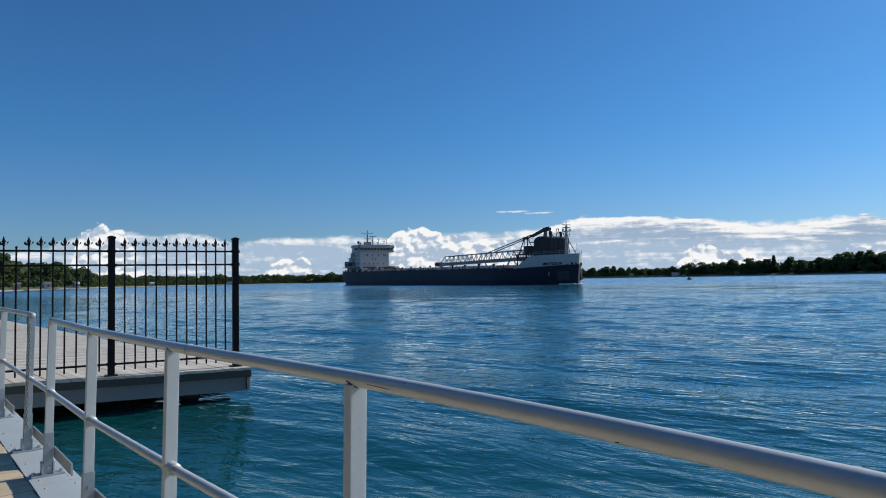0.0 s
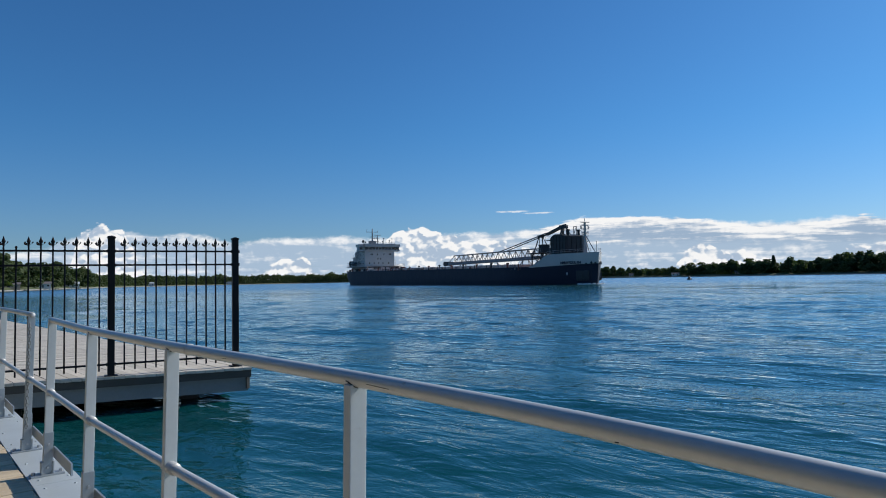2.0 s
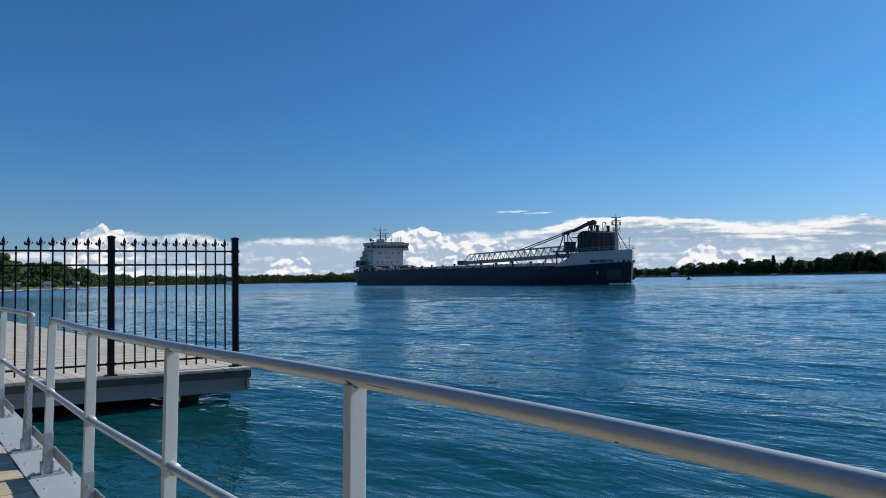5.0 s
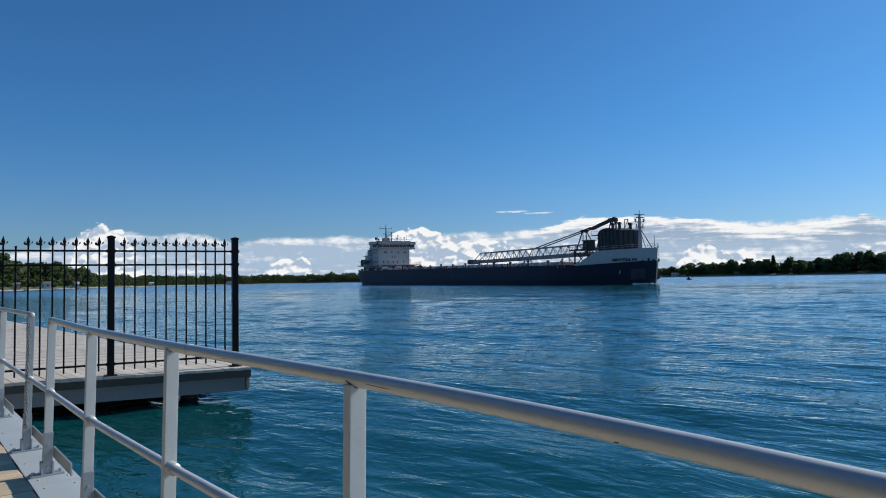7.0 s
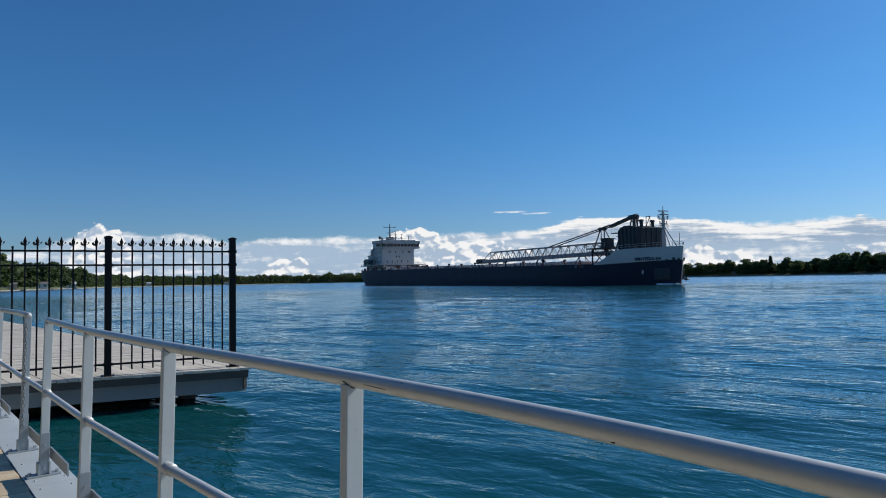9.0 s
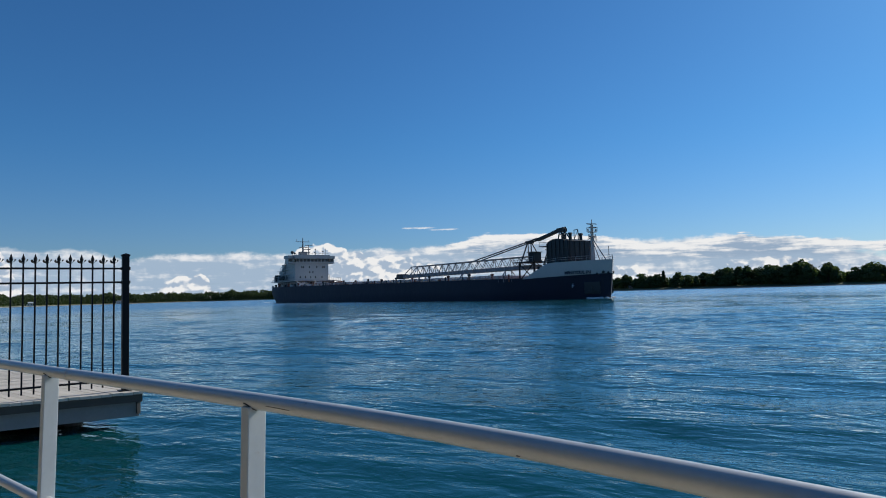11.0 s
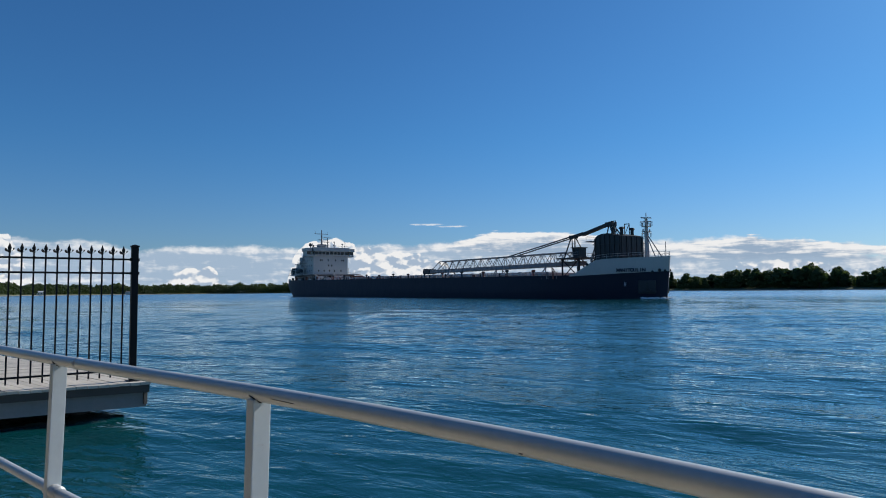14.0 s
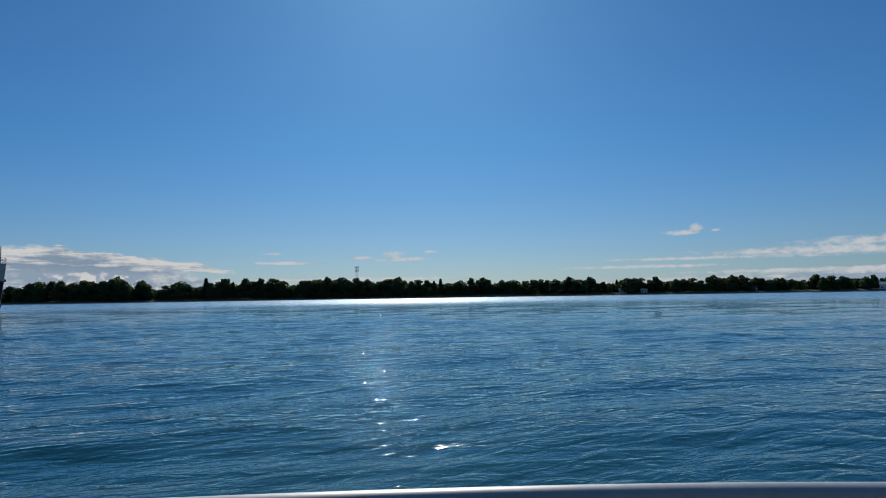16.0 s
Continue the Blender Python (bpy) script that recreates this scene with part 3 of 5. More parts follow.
def build_pier():
    pier = thing("pier", label="wide timber pier deck on dark piles over the water", category="pier", kind="structure")
    border = 1.75
    rnd = random.Random(8)
    # border boards along the quay's direction, cut to the skew front edge
    width = (N1 - N0) / 26
    bm = B()
    w = width / 2 - 0.004
    prism(bm, [tuple((q(SLOPE * -w, -w))[:2]), tuple(q(SLOPE * w, w)[:2]), tuple(q(SLOPE * w + border, w)[:2]), tuple(q(SLOPE * -w + border, -w)[:2])][::1], -0.04, 0.0)
    first = part("plank", bm, M_DECK, pier)
    for i in range(26):
        n = N0 + (i + 0.5) * width
        ob = first if i == 0 else new("plank", first.data)
        ob.parent = pier
        ob.matrix_basis = Matrix.Translation(q(front(n), n, rnd.uniform(-0.003, 0.003)))
    # main boards parallel to the front edge
    bm = B()
    wide = 0.138 * math.sqrt(1 + SLOPE ** 2)
    half = (N1 - N0) / 2
    prism(bm, [tuple(q(SLOPE * a + b, a)[:2]) for a, b in ((-half, 0), (half, 0), (half, wide), (-half, wide))], -0.04, 0.0)
    first = part("plank", bm, M_DECK, pier)
    mid = (N0 + N1) / 2
    for i in range(200):
        ob = first if i == 0 else new("plank", first.data)
        ob.parent = pier
        ob.matrix_basis = Matrix.Translation(q(front(mid) + border + 0.006 + i * (wide + 0.009), mid, rnd.uniform(-0.003, 0.003)))
    end = front(mid) + border + 200 * (wide + 0.009)
    # bearers, fascia boards and piles
    def strip(name, mat, n0, n1, s_in, s_out, z0, z1):
        bm = B()
        prism(bm, [tuple(q(front(n) + s, n)[:2]) for n, s in ((n0, s_in), (n1, s_in), (n1, s_out), (n0, s_out))], z0, z1)
        return part(name, bm, mat, pier)
    strip("fascia", M_BEAM, N0, N1 - 0.005, 0.03, 0.075, -0.155, -0.041)
    strip("fascia", M_BEAM2, N0, N1 - 0.02, 0.10, 0.16, -0.375, -0.157)
    bm = B()
    prism(bm, [tuple(q(s, n)[:2]) for s, n in ((front(N1) + 0.08, N1 - 0.01), (end, N1 - 0.01), (end, N1 - 0.06), (front(N1) + 0.08, N1 - 0.06))], -0.335, -0.042)
    part("fascia", bm, M_BEAM, pier)
    for n in (1.9, 3.0, 4.1):
        bm = B()
        prism(bm, [tuple(q(s, m_)[:2]) for s, m_ in ((front(n) + 0.2, n - 0.07), (end, n - 0.07), (end, n + 0.07), (front(n) + 0.2, n + 0.07))], -0.33, -0.042)
        part("bearer", bm, M_DARK, pier)
    for n in (1.8, 4.15):
        for j in range(8):
            s = front(n) + 0.75 + j * 3.6
            bm = B()
            rod(bm, q(s, n, WATER - 2.4), q(s, n, -0.33), 0.15, 0.14, seg=14)
            part("pile", bm, M_DARK, pier, smooth=False)
    for j in range(8):
        s = front(3.0) + 0.75 + j * 3.6
        bm = B()
        prism(bm, [tuple(q(s + b + SLOPE * (n - 3.0), n)[:2]) for n, b in ((1.3, -0.1), (4.7, -0.1), (4.7, 0.1), (1.3, 0.1))], -0.45, -0.331)
        part("cross_beam", bm, M_DARK, pier)


build_pier()

FP1, FP2 = Vector((-4.96, 9.84, 0)), Vector((-3.38, 10.70, 0))
FDIR = (FP2 - FP1).normalized()
FTURN = math.degrees(math.atan2(FDIR.y, FDIR.x))
PANEL = 1.80


def finial(bm, x, z):
    """A spear point with two curled side leaves."""
    rod(bm, (x, 0, z), (x, 0, z + 0.022), 0.011, seg=8)
    bmesh.ops.create_uvsphere(bm, u_segments=8, v_segments=6, radius=0.0155, matrix=Matrix.Translation((x, 0, z + 0.03)))
    rings = []
    for h, wx in ((0.035, 0.008), (0.06, 0.017), (0.085, 0.025), (0.10, 0.023), (0.13, 0.012), (0.165, 0.001)):
        rings.append([(x + wx * math.cos(a), 0.45 * wx * math.sin(a), z + h) for a in (i * math.pi / 3 for i in range(6))])
    loft(bm, rings)
    for s in (-1, 1):
        path = [(0.006, 0.040), (0.022, 0.044), (0.036, 0.052), (0.047, 0.066), (0.048, 0.083), (0.040, 0.082)]
        wide = (0.016, 0.020, 0.021, 0.018, 0.012, 0.005)
        rings = []
        for (px, pz), r in zip(path, wide):
            rings.append([(x + s * px + r * 0.7 * math.cos(a), r * 0.7 * math.sin(a), z + pz + r * 0.5 * math.cos(a)) for a in (i * math.pi / 2 for i in range(4))])
        loft(bm, rings)


def build_fence():
    fence = thing("iron_fence", Matrix.Translation(FP1) @ pose(0, 0, 0, 0, 0, FTURN), "black iron picket fence with spear finials across the pier", "fence")
    for x in (-PANEL, 0.0, PANEL):
        bm = B()
        box(bm, (x - 0.048, -0.048, 0.0), (x + 0.048, 0.048, 2.05), 0.006)
        post = part("post", bm, M_IRON, fence)
        bm = B()
        box(bm, (x - 0.058, -0.058, 2.045), (x + 0.058, 0.058, 2.072), 0.006)
        rings = [[(x + sx * w, sy * w, 2.07 + h) for sx, sy in ((-1, -1), (1, -1), (1, 1), (-1, 1))] for w, h in ((0.05, 0), (0.02, 0.016), (0.004, 0.02))]
        loft(bm, rings)
        part("cap", bm, M_IRON, post)
        bm = B()
        box(bm, (x - 0.09, -0.09, 0.0), (x + 0.09, 0.09, 0.012), 0.003)
        part("foot_plate", bm, M_IRON, post)
        for z in (0.17, 1.645, 1.855):
            bm = B()
            box(bm, (x - 0.066, -0.028, z - 0.022), (x + 0.066, 0.028, z + 0.022), 0.003)
            part("bracket", bm, M_IRON, post)
    for side in (-1, 0):
        x0 = side * PANEL
        for z in (0.17, 1.645, 1.855):
            bm = B()
            box(bm, (x0 + 0.05, -0.014, z - 0.014), (x0 + PANEL - 0.05, 0.014, z + 0.014), 0.002)
            part("rail", bm, M_IRON, fence)
        for i in range(1, 12):
            x = 0.178 + 0.1462 * (i - 1) if side == 0 else -0.158 - 0.1492 * (11 - i)
            bm = B()
            box(bm, (x - 0.011, -0.011, 0.075), (x + 0.011, 0.011, 1.90), 0.0015)
            # small ring where the finial sits
            if not (side == -1 and i == 4):
                finial(bm, x, 1.90)
            else:
                bmesh.ops.create_uvsphere(bm, u_segments=8, v_segments=6, radius=0.017, matrix=Matrix.Translation((x, 0, 1.905)))
            part("picket", bm, M_IRON, fence)
    return fence


build_fence()

# ---- the lake freighter ----
M_HULL = material("hull_paint", (0.009, 0.015, 0.031), 0.6, 0.0, 0.16, 0.12, 1.5, 0.01, stretch=(1, 1, 0.3), dirt=(0.035, 0.028, 0.028), dirt_at=(0.62, 0.85), spec=0.3)
M_WHITE = material("ship_white", (0.46, 0.44, 0.41), 0.5, 0.0, 0.08, 0.3, 3, 0.004, stretch=(1, 1, 0.3), dirt=(0.42, 0.38, 0.33), dirt_at=(0.66, 0.85))
M_HOPPER = material("hopper_paint", (0.022, 0.028, 0.030), 0.6, 0.0, 0.2, 0.4, 4, 0.01)
M_BOOM = material("boom_paint", (0.22, 0.22, 0.22), 0.6, 0.0, 0.15, 0.4, 4, 0.0, dirt=(0.16, 0.09, 0.06), dirt_at=(0.5, 0.75))
M_RUST = material("deck_oxide", (0.20, 0.075, 0.05), 0.8, 0.0, 0.25, 0.3, 3)
M_HATCH = material("hatch_cover", (0.62, 0.60, 0.57), 0.7, 0.0, 0.15, 0.3, 3, dirt=(0.22, 0.12, 0.08), dirt_at=(0.5, 0.75))
M_GLASS = material("dark_window", (0.01, 0.012, 0.016), 0.1, 0.0, 0.1, 1, 5)
M_FOAM = material("foam", (0.75, 0.8, 0.82), 0.8, 0.0, 0.1, 0.5, 3)
M_LETTER = material("letter_paint", (0.02, 0.025, 0.04), 0.5, 0.0, 0.05, 1, 5)
M_MARK = material("mark_paint", (0.5, 0.55, 0.6), 0.5, 0.0, 0.05, 1, 5)


def deck_z(s):
    return 7.2 - 0.0118 * s


def hull_point(s, z):
    """Starboard half-breadth and true length position at station s and height z."""
    end = 200.9 + 0.12 * z
    x = s if s <= 172 else 172 + (s - 172) / 30 * (end - 172)
    b = 11.6
    if s > 172:
        t = (s - 172) / 30
        b *= max(0.0, 1 - t ** 1.95) ** 0.78
        b *= 1 - 0.16 * t * max(0.0, 1 - z / 6)
    if s < 16:
        t = (16 - s) / 16
        b *= 1 - 0.2 * t ** 2 - 0.25 * t * max(0.0, 1 - (z + 1) / 5)
    if z < 0:
        b *= 0.97
    return x, b


STATIONS = [0, 2, 5, 9, 14, 20, 40, 70, 100, 130, 155, 172, 176, 180, 184, 187, 190, 193, 195.5, 197.5, 199, 200.2, 201.1, 201.7, 202]


def skin(bm, s_list, low, high, steps=5):
    """Both sides of the hull between two heights given as functions of the station."""
    for side in (-1, 1):
        rows = []
        for s in s_list:
            ring = []
            for i in range(steps + 1):
                z = low(s) + (high(s) - low(s)) * i / steps
                x, b = hull_point(s, z)
                ring.append((x, side * b, z))
            rows.append(ring)
        loft(bm, rows, closed=False, caps=False)


def cap(bm, s_list, z_of):
    rows = []
    for s in s_list:
        x, b = hull_point(s, z_of(s))
        rows.append([(x, -b + 0.02, z_of(s)), (x, 0, z_of(s)), (x, b - 0.02, z_of(s))])
    loft(bm, rows, closed=False, caps=False)


def paint_line(s):
    """Height where the dark hull ends; it rises towards the bow."""
    return deck_z(s) - 0.35 + 0.05 * max(0.0, s - 184)


def fore_top(s):
    t = min(1.0, max(0.0, (s - 184) / 7))
    return deck_z(s) + (8.05 + 0.25 * max(0, (s - 190) / 12) - deck_z(s)) * (t * t * (3 - 2 * t))


def build_ship():
    ship = thing("lake_freighter", label="dark blue lake freighter with white bow, aft house and unloading boom", category="ship")

    def P(name, bm, mat, label="", parent=ship, smooth=False):
        return part(name, bm, mat, parent, label, smooth)

    bm = B()
    skin(bm, STATIONS, lambda s: -3.0, paint_line, 6)
    x0, b0 = 0, hull_point(0, 7)[1]
    rows = [[(0, -hull_point(0, z)[1], z), (0, hull_point(0, z)[1], z)] for z in np.linspace(-3, deck_z(0) - 0.35, 6)]
    loft(bm, rows, closed=False, caps=False)
    hull = P("hull", bm, M_HULL, "dark blue painted steel hull", smooth=True)
    bm = B()
    cap(bm, [s for s in STATIONS if s <= 187], lambda s: deck_z(s) - 0.9)
    P("deck", bm, M_RUST, "red oxide deck")
    # low bulwark along the main deck
    bm = B()
    skin(bm, [s for s in STATIONS if s <= 187], lambda s: deck_z(s) - 0.35, lambda s: deck_z(s) - 0.1, 1)
    P("gunwale", bm, M_HULL)
    # white forecastle
    fs = [184, 185.5, 187, 188.5, 190, 191.5, 193, 195.5, 197.5, 199, 200.2, 201.1, 201.7, 202]
    bm = B()
    skin(bm, fs, paint_line, fore_top, 4)
    P("forecastle", bm, M_WHITE, "white painted forecastle bulwark", smooth=True)
    bm = B()
    cap(bm, fs[3:], lambda s: fore_top(s) - 0.5)
    P("forecastle_deck", bm, M_RUST)
    # deck rails: stanchions and wires on both sides
    for side in (-1, 1):
        bm = B()
        for i in range(56):
            s = 44 + i * 2.5
            rod(bm, (s, side * 11.35, deck_z(s) - 0.9), (s, side * 11.35, deck_z(s) + 0.65), 0.045, seg=4)
        for h in (0.15, 0.65):
            rod(bm, (44, side * 11.35, deck_z(44) + h), (182, side * 11.35, deck_z(182) + h), 0.035, seg=4)
        P("deck_rail", bm, M_BOOM)
        bm = B()
        last = None
        for s in (188, 190, 192, 194, 196, 198, 199.5, 200.6, 201.4, 202):
            x, b = hull_point(s, 8)
            p0 = Vector((x, side * max(0, b - 0.15), fore_top(s)))
            rod(bm, p0, p0 + Vector((0, 0, 0.95)), 0.035, seg=4)
            if last:
                rod(bm, last + Vector((0, 0, 0.95)), p0 + Vector((0, 0, 0.95)), 0.03, seg=4)
                rod(bm, last + Vector((0, 0, 0.5)), p0 + Vector((0, 0, 0.5)), 0.025, seg=4)
            last = p0
        P("bow_rail", bm, M_WHITE)
    # hatches
    for i in range(21):
        s = 52 + i * 5.6
        bm = B()
        z = deck_z(s) - 0.9
        box(bm, (s, -8, z), (s + 3.9, 8, z + 1.35), 0.08)
        box(bm, (s - 0.3, -8.4, z + 1.35), (s + 4.2, 8.4, z + 1.7), 0.05)
        P("hatch", bm, M_HATCH if i > 8 else M_RUST)
    for i in range(26):
        s = 50 + i * 4.9
        bm = B()
        z = deck_z(s) - 0.9
        h = (1.5, 1.9, 1.3, 2.1)[i % 4]
        rod(bm, (s, -10.2, z), (s, -10.2, z + h), 0.22, seg=8)
        rod(bm, (s - 0.4, -10.2, z + h), (s + 0.4, -10.2, z + h), 0.28, seg=8)
        P("deck_vent", bm, (M_HATCH, M_RUST, M_WHITE, M_HOPPER)[i % 4])

    # pale mooring posts and lockers along the starboard edge
    rnd = random.Random(12)
    s = 38.0
    while s < 181:
        w, h = rnd.choice(((0.25, 0.6), (0.3, 0.75), (0.5, 0.45), (0.9, 0.4), (0.25, 0.9)))
        bm = B()
        box(bm, (s, -11.1, deck_z(s) - 0.9), (s + w, -10.8, deck_z(s) + h), 0.03)
        P("deck_fitting", bm, rnd.choice((M_HATCH, M_HATCH, M_BOOM, M_RUST, M_HOPPER)))
        s += rnd.uniform(1.4, 3.4)
    # pipes that run fore and aft beside the hatches
    bm = B()
    rod(bm, (50, -9.4, 6.9), (172, -9.4, 5.5), 0.14, seg=6)
    rod(bm, (50, -9.0, 7.25), (172, -9.0, 5.85), 0.1, seg=6)
    for i in range(24):
        x = 52 + i * 5
        rod(bm, (x, -9.2, deck_z(x) - 0.9), (x, -9.2, deck_z(x) + 0.45), 0.08, seg=4)
    P("deck_pipe", bm, M_HATCH)

    # ---- aft house ----
    bm = B()
    box(bm, (6, -8.4, 5.8), (32, 8.4, 9.0), 0.08)
    poop = P("poop_house", bm, M_BOOM)
    for i in range(10):
        bm = B()
        box(bm, (7.2 + i * 2.5, -8.45, 7.4), (8.0 + i * 2.5, -8.36, 8.4), 0.02)
        P("window", bm, M_GLASS, parent=poop)
    for i in range(7):
        bm = B()
        box(bm, (31.95, -7.4 + i * 2.3, 7.2), (32.05, -6.5 + i * 2.3, 8.5), 0.02)
        P("window", bm, M_GLASS, parent=poop)
    bm = B()
    box(bm, (3, -10.6, 9.0), (34, 10.6, 9.25), 0.03)
    P("boat_deck", bm, M_WHITE)
    bm = B()
    box(bm, (10, -7.7, 9.25), (27, 7.7, 17.0), 0.06)
    house = P("house", bm, M_WHITE, "white painted aft accommodation block")
    for z, ys in ((15.2, (-4.6, -3.9, -1.2, 2.2, 5.0, 5.7)), (13.0, (-1.0, 0.4)), (10.8, (-5.4, -3.0, -0.6, 1.6, 4.6))):
        for y in ys:
            bm = B()
            box(bm, (26.96, y - 0.22, z - 0.4), (27.04, y + 0.22, z + 0.4), 0.01)
            P("window", bm, M_GLASS, parent=house)
    for z in (10.8, 13, 15.2):
        for x in (12, 14.5, 17, 19.5, 22, 24.5):
            bm = B()
            box(bm, (x - 0.25, -7.74, z - 0.4), (x + 0.25, -7.66, z + 0.4), 0.01)
            P("window", bm, M_GLASS, parent=house)
    # stepped decks aft of the house
    for x0, x1, w, z0, z1 in ((1.5, 10, 8.6, 9.25, 11.6), (4.5, 10, 7.2, 11.6, 14.2), (6.5, 10, 6.2, 14.2, 16.2)):
        bm = B()
        box(bm, (x0, -w, z0), (x1, w, z1 - 0.2), 0.06)
        box(bm, (x0 - 0.6, -w - 0.7, z1 - 0.2), (x1, w + 0.7, z1), 0.03)
        P("aft_deck", bm, M_WHITE)
    bm = B()
    box(bm, (4.5, -2.6, 16.0), (9.5, 2.6, 20.2), 0.5)
    P("funnel", bm, M_HOPPER, "dark funnel")
    # wheelhouse with bridge wings
    bm = B()
    box(bm, (16, -7.4, 17.0), (27.6, 7.4, 19.7), 0.08)
    box(bm, (22, -10.6, 16.7), (27.0, 10.6, 17.45), 0.06)
    box(bm, (15.5, -8.0, 18.9), (28.2, 8.0, 20.5), 0.05)
    bridge = P("wheelhouse", bm, M_WHITE)
    for i in range(9):
        y = -6.7 + i * 1.675
        bm = B()
        box(bm, (27.56, y - 0.70, 17.55), (27.66, y + 0.70, 18.75), 0.02)
        P("window", bm, M_GLASS, parent=bridge)
    for x in (18, 20.2, 22.4, 24.6, 26.4):
        bm = B()
        box(bm, (x - 0.9, -7.46, 17.55), (x + 0.9, -7.36, 18.75), 0.02)
        P("window", bm, M_GLASS, parent=bridge)
    for side in (-1, 1):
        bm = B()
        box(bm, (22.3, side * 9.6 - 0.9, 17.45), (26.6, side * 9.6 + 0.9, 18.9), 0.06)
        box(bm, (21.6, side * 9.4 - 1.4, 18.9), (27.2, side * 9.6 + 1.2, 20.2), 0.04)
        wing = P("bridge_wing", bm, M_WHITE)
        bm = B()
        box(bm, (26.56, side * 9.6 - 0.8, 17.6), (26.66, side * 9.6 + 0.8, 18.75), 0.02)
        P("window", bm, M_GLASS, parent=wing)
        for i in range(3):
            x = 12 + i * 5
            bm = B()
            rod(bm, (x, side * 10.2, 9.2), (x, side * 10.2, 12.0), 0.1, seg=6)
            rod(bm, (x, side * 10.2, 12.0), (x, side * 8.2, 12.4), 0.1, seg=6)
            P("davit", bm, M_WHITE)
        bm = B()
        rings = [[(x, side * 9.6 + w * math.cos(a), 10.7 + 0.9 * w * math.sin(a)) for a in (i * math.pi / 4 for i in range(8))]
                 for x, w in ((11.5, 0.1), (12.3, 0.8), (14, 1.15), (17, 1.15), (18.8, 0.8), (19.6, 0.1))]
        loft(bm, rings)
        P("lifeboat", bm, M_HOPPER if side < 0 else M_WHITE, smooth=True)
        bm = B()
        for i in range(13):
            x = 4 + i * 2.5
            rod(bm, (x, side * 10.4, 9.2), (x, side * 10.4, 10.3), 0.05, seg=4)
        for h in (9.75, 10.3):
            rod(bm, (4, side * 10.4, h), (34, side * 10.4, h), 0.05, seg=4)
        P("deck_rail", bm, M_WHITE)
    bm = B()
    for i in range(11):
        y = -7.5 + i * 1.5
        rod(bm, (28, y, 20.5), (28, y, 21.2), 0.04, seg=4)
    rod(bm, (28, -7.5, 21.2), (28, 7.5, 21.2), 0.05, seg=4)
    P("roof_rail", bm, M_WHITE)
    bm = B()
    box(bm, (20, -3.6, 20.1), (23, -0.6, 22.2), 0.1)
    rod(bm, (21.5, -2.0, 22), (21.5, -2.0, 28.5), 0.45, 0.18, seg=8)
    rod(bm, (21.5, -5.2, 26.7), (21.5, 1.0, 26.7), 0.12, seg=6)
    rod(bm, (21.5, -3.6, 24.2), (21.5, 0.4, 24.2), 0.14, seg=6)
    rod(bm, (21.8, -2.4, 23.3), (21.8, 1.2, 23.3), 0.16, seg=6)
    rod(bm, (21.5, -4.9, 26.7), (21.5, -4.9, 28), 0.07, seg=5)
    rod(bm, (21.5, 0.8, 26.7), (21.5, 0.8, 27.6), 0.07, seg=5)
    P("radar_mast", bm, M_BOOM)
    bm = B()
    for y, r, z in ((-6.4, 0.7, 21.5), (-5.2, 0.45, 21.1)):
        bmesh.ops.create_uvsphere(bm, u_segments=12, v_segments=8, radius=r, matrix=Matrix.Translation((20, y, z + 0.5)))
        rod(bm, (20, y, 20.1), (20, y, z), 0.15, seg=6)
    P("radome", bm, M_HOPPER, smooth=True)
    bm = B()
    rod(bm, (25, 7.2, 20.1), (25, 7.2, 23.6), 0.09, seg=5)
    rod(bm, (25, -7.4, 20.1), (25, -7.4, 22.4), 0.09, seg=5)
    P("antenna", bm, M_BOOM)
    # outer stairs, deck edges and fittings on the house
    for z in (11.9, 14.3):
        bm = B()
        box(bm, (9.6, -8.6, z), (19.5, 8.6, z + 0.14), 0.02)
        P("deck_edge", bm, M_WHITE, parent=house)
    for x0, z0, x1, z1 in ((12, 9.3, 15.5, 11.9), (16.5, 11.9, 13, 14.3), (13.5, 14.3, 17, 16.9)):
        bm = B()
        for y in (-8.5, -7.9):
            rod(bm, (x0, y, z0), (x1, y, z1), 0.09, seg=4)
            rod(bm, (x0, y, z0 + 1), (x1, y, z1 + 1), 0.05, seg=4)
        for i in range(9):
            t = (i + 0.5) / 9
            box(bm, (x0 + (x1 - x0) * t - 0.14, -8.5, z0 + (z1 - z0) * t - 0.03), (x0 + (x1 - x0) * t + 0.14, -7.9, z0 + (z1 - z0) * t + 0.03))
        P("stair", bm, M_BOOM, parent=house)
    bm = B()
    for z in (11.9, 14.3):
        for i in range(7):
            x = 9.8 + i * 1.6
            rod(bm, (x, -8.5, z + 0.14), (x, -8.5, z + 1.15), 0.04, seg=4)
        for h in (0.65, 1.15):
            rod(bm, (9.8, -8.5, z + h), (19.4, -8.5, z + h), 0.04, seg=4)
    P("house_rail", bm, M_WHITE, parent=house)
    bm = B()
    rod(bm, (5.2, -9.2, 11.0), (5.2, -7.0, 11.0), 1.5, seg=18)
    rod(bm, (5.2, -9.3, 11.0), (5.2, -9.15, 11.0), 1.1, seg=18)
    P("cable_reel", bm, M_HOPPER)
    for x, y, h in ((17.5, -5.6, 2.4), (18.6, 5.0, 3.4), (24.0, 2.6, 1.6), (26.5, 5.4, 1.9), (26.8, -1.8, 1.2), (19.2, 1.8, 2.0)):
        bm = B()
        rod(bm, (x, y, 20.1), (x, y, 20.1 + h), 0.11, seg=6)
        box(bm, (x - 0.3, y - 0.3, 20.05 + h), (x + 0.3, y + 0.3, 20.45 + h), 0.06)
        P("roof_light", bm, M_BOOM)
    bm = B()
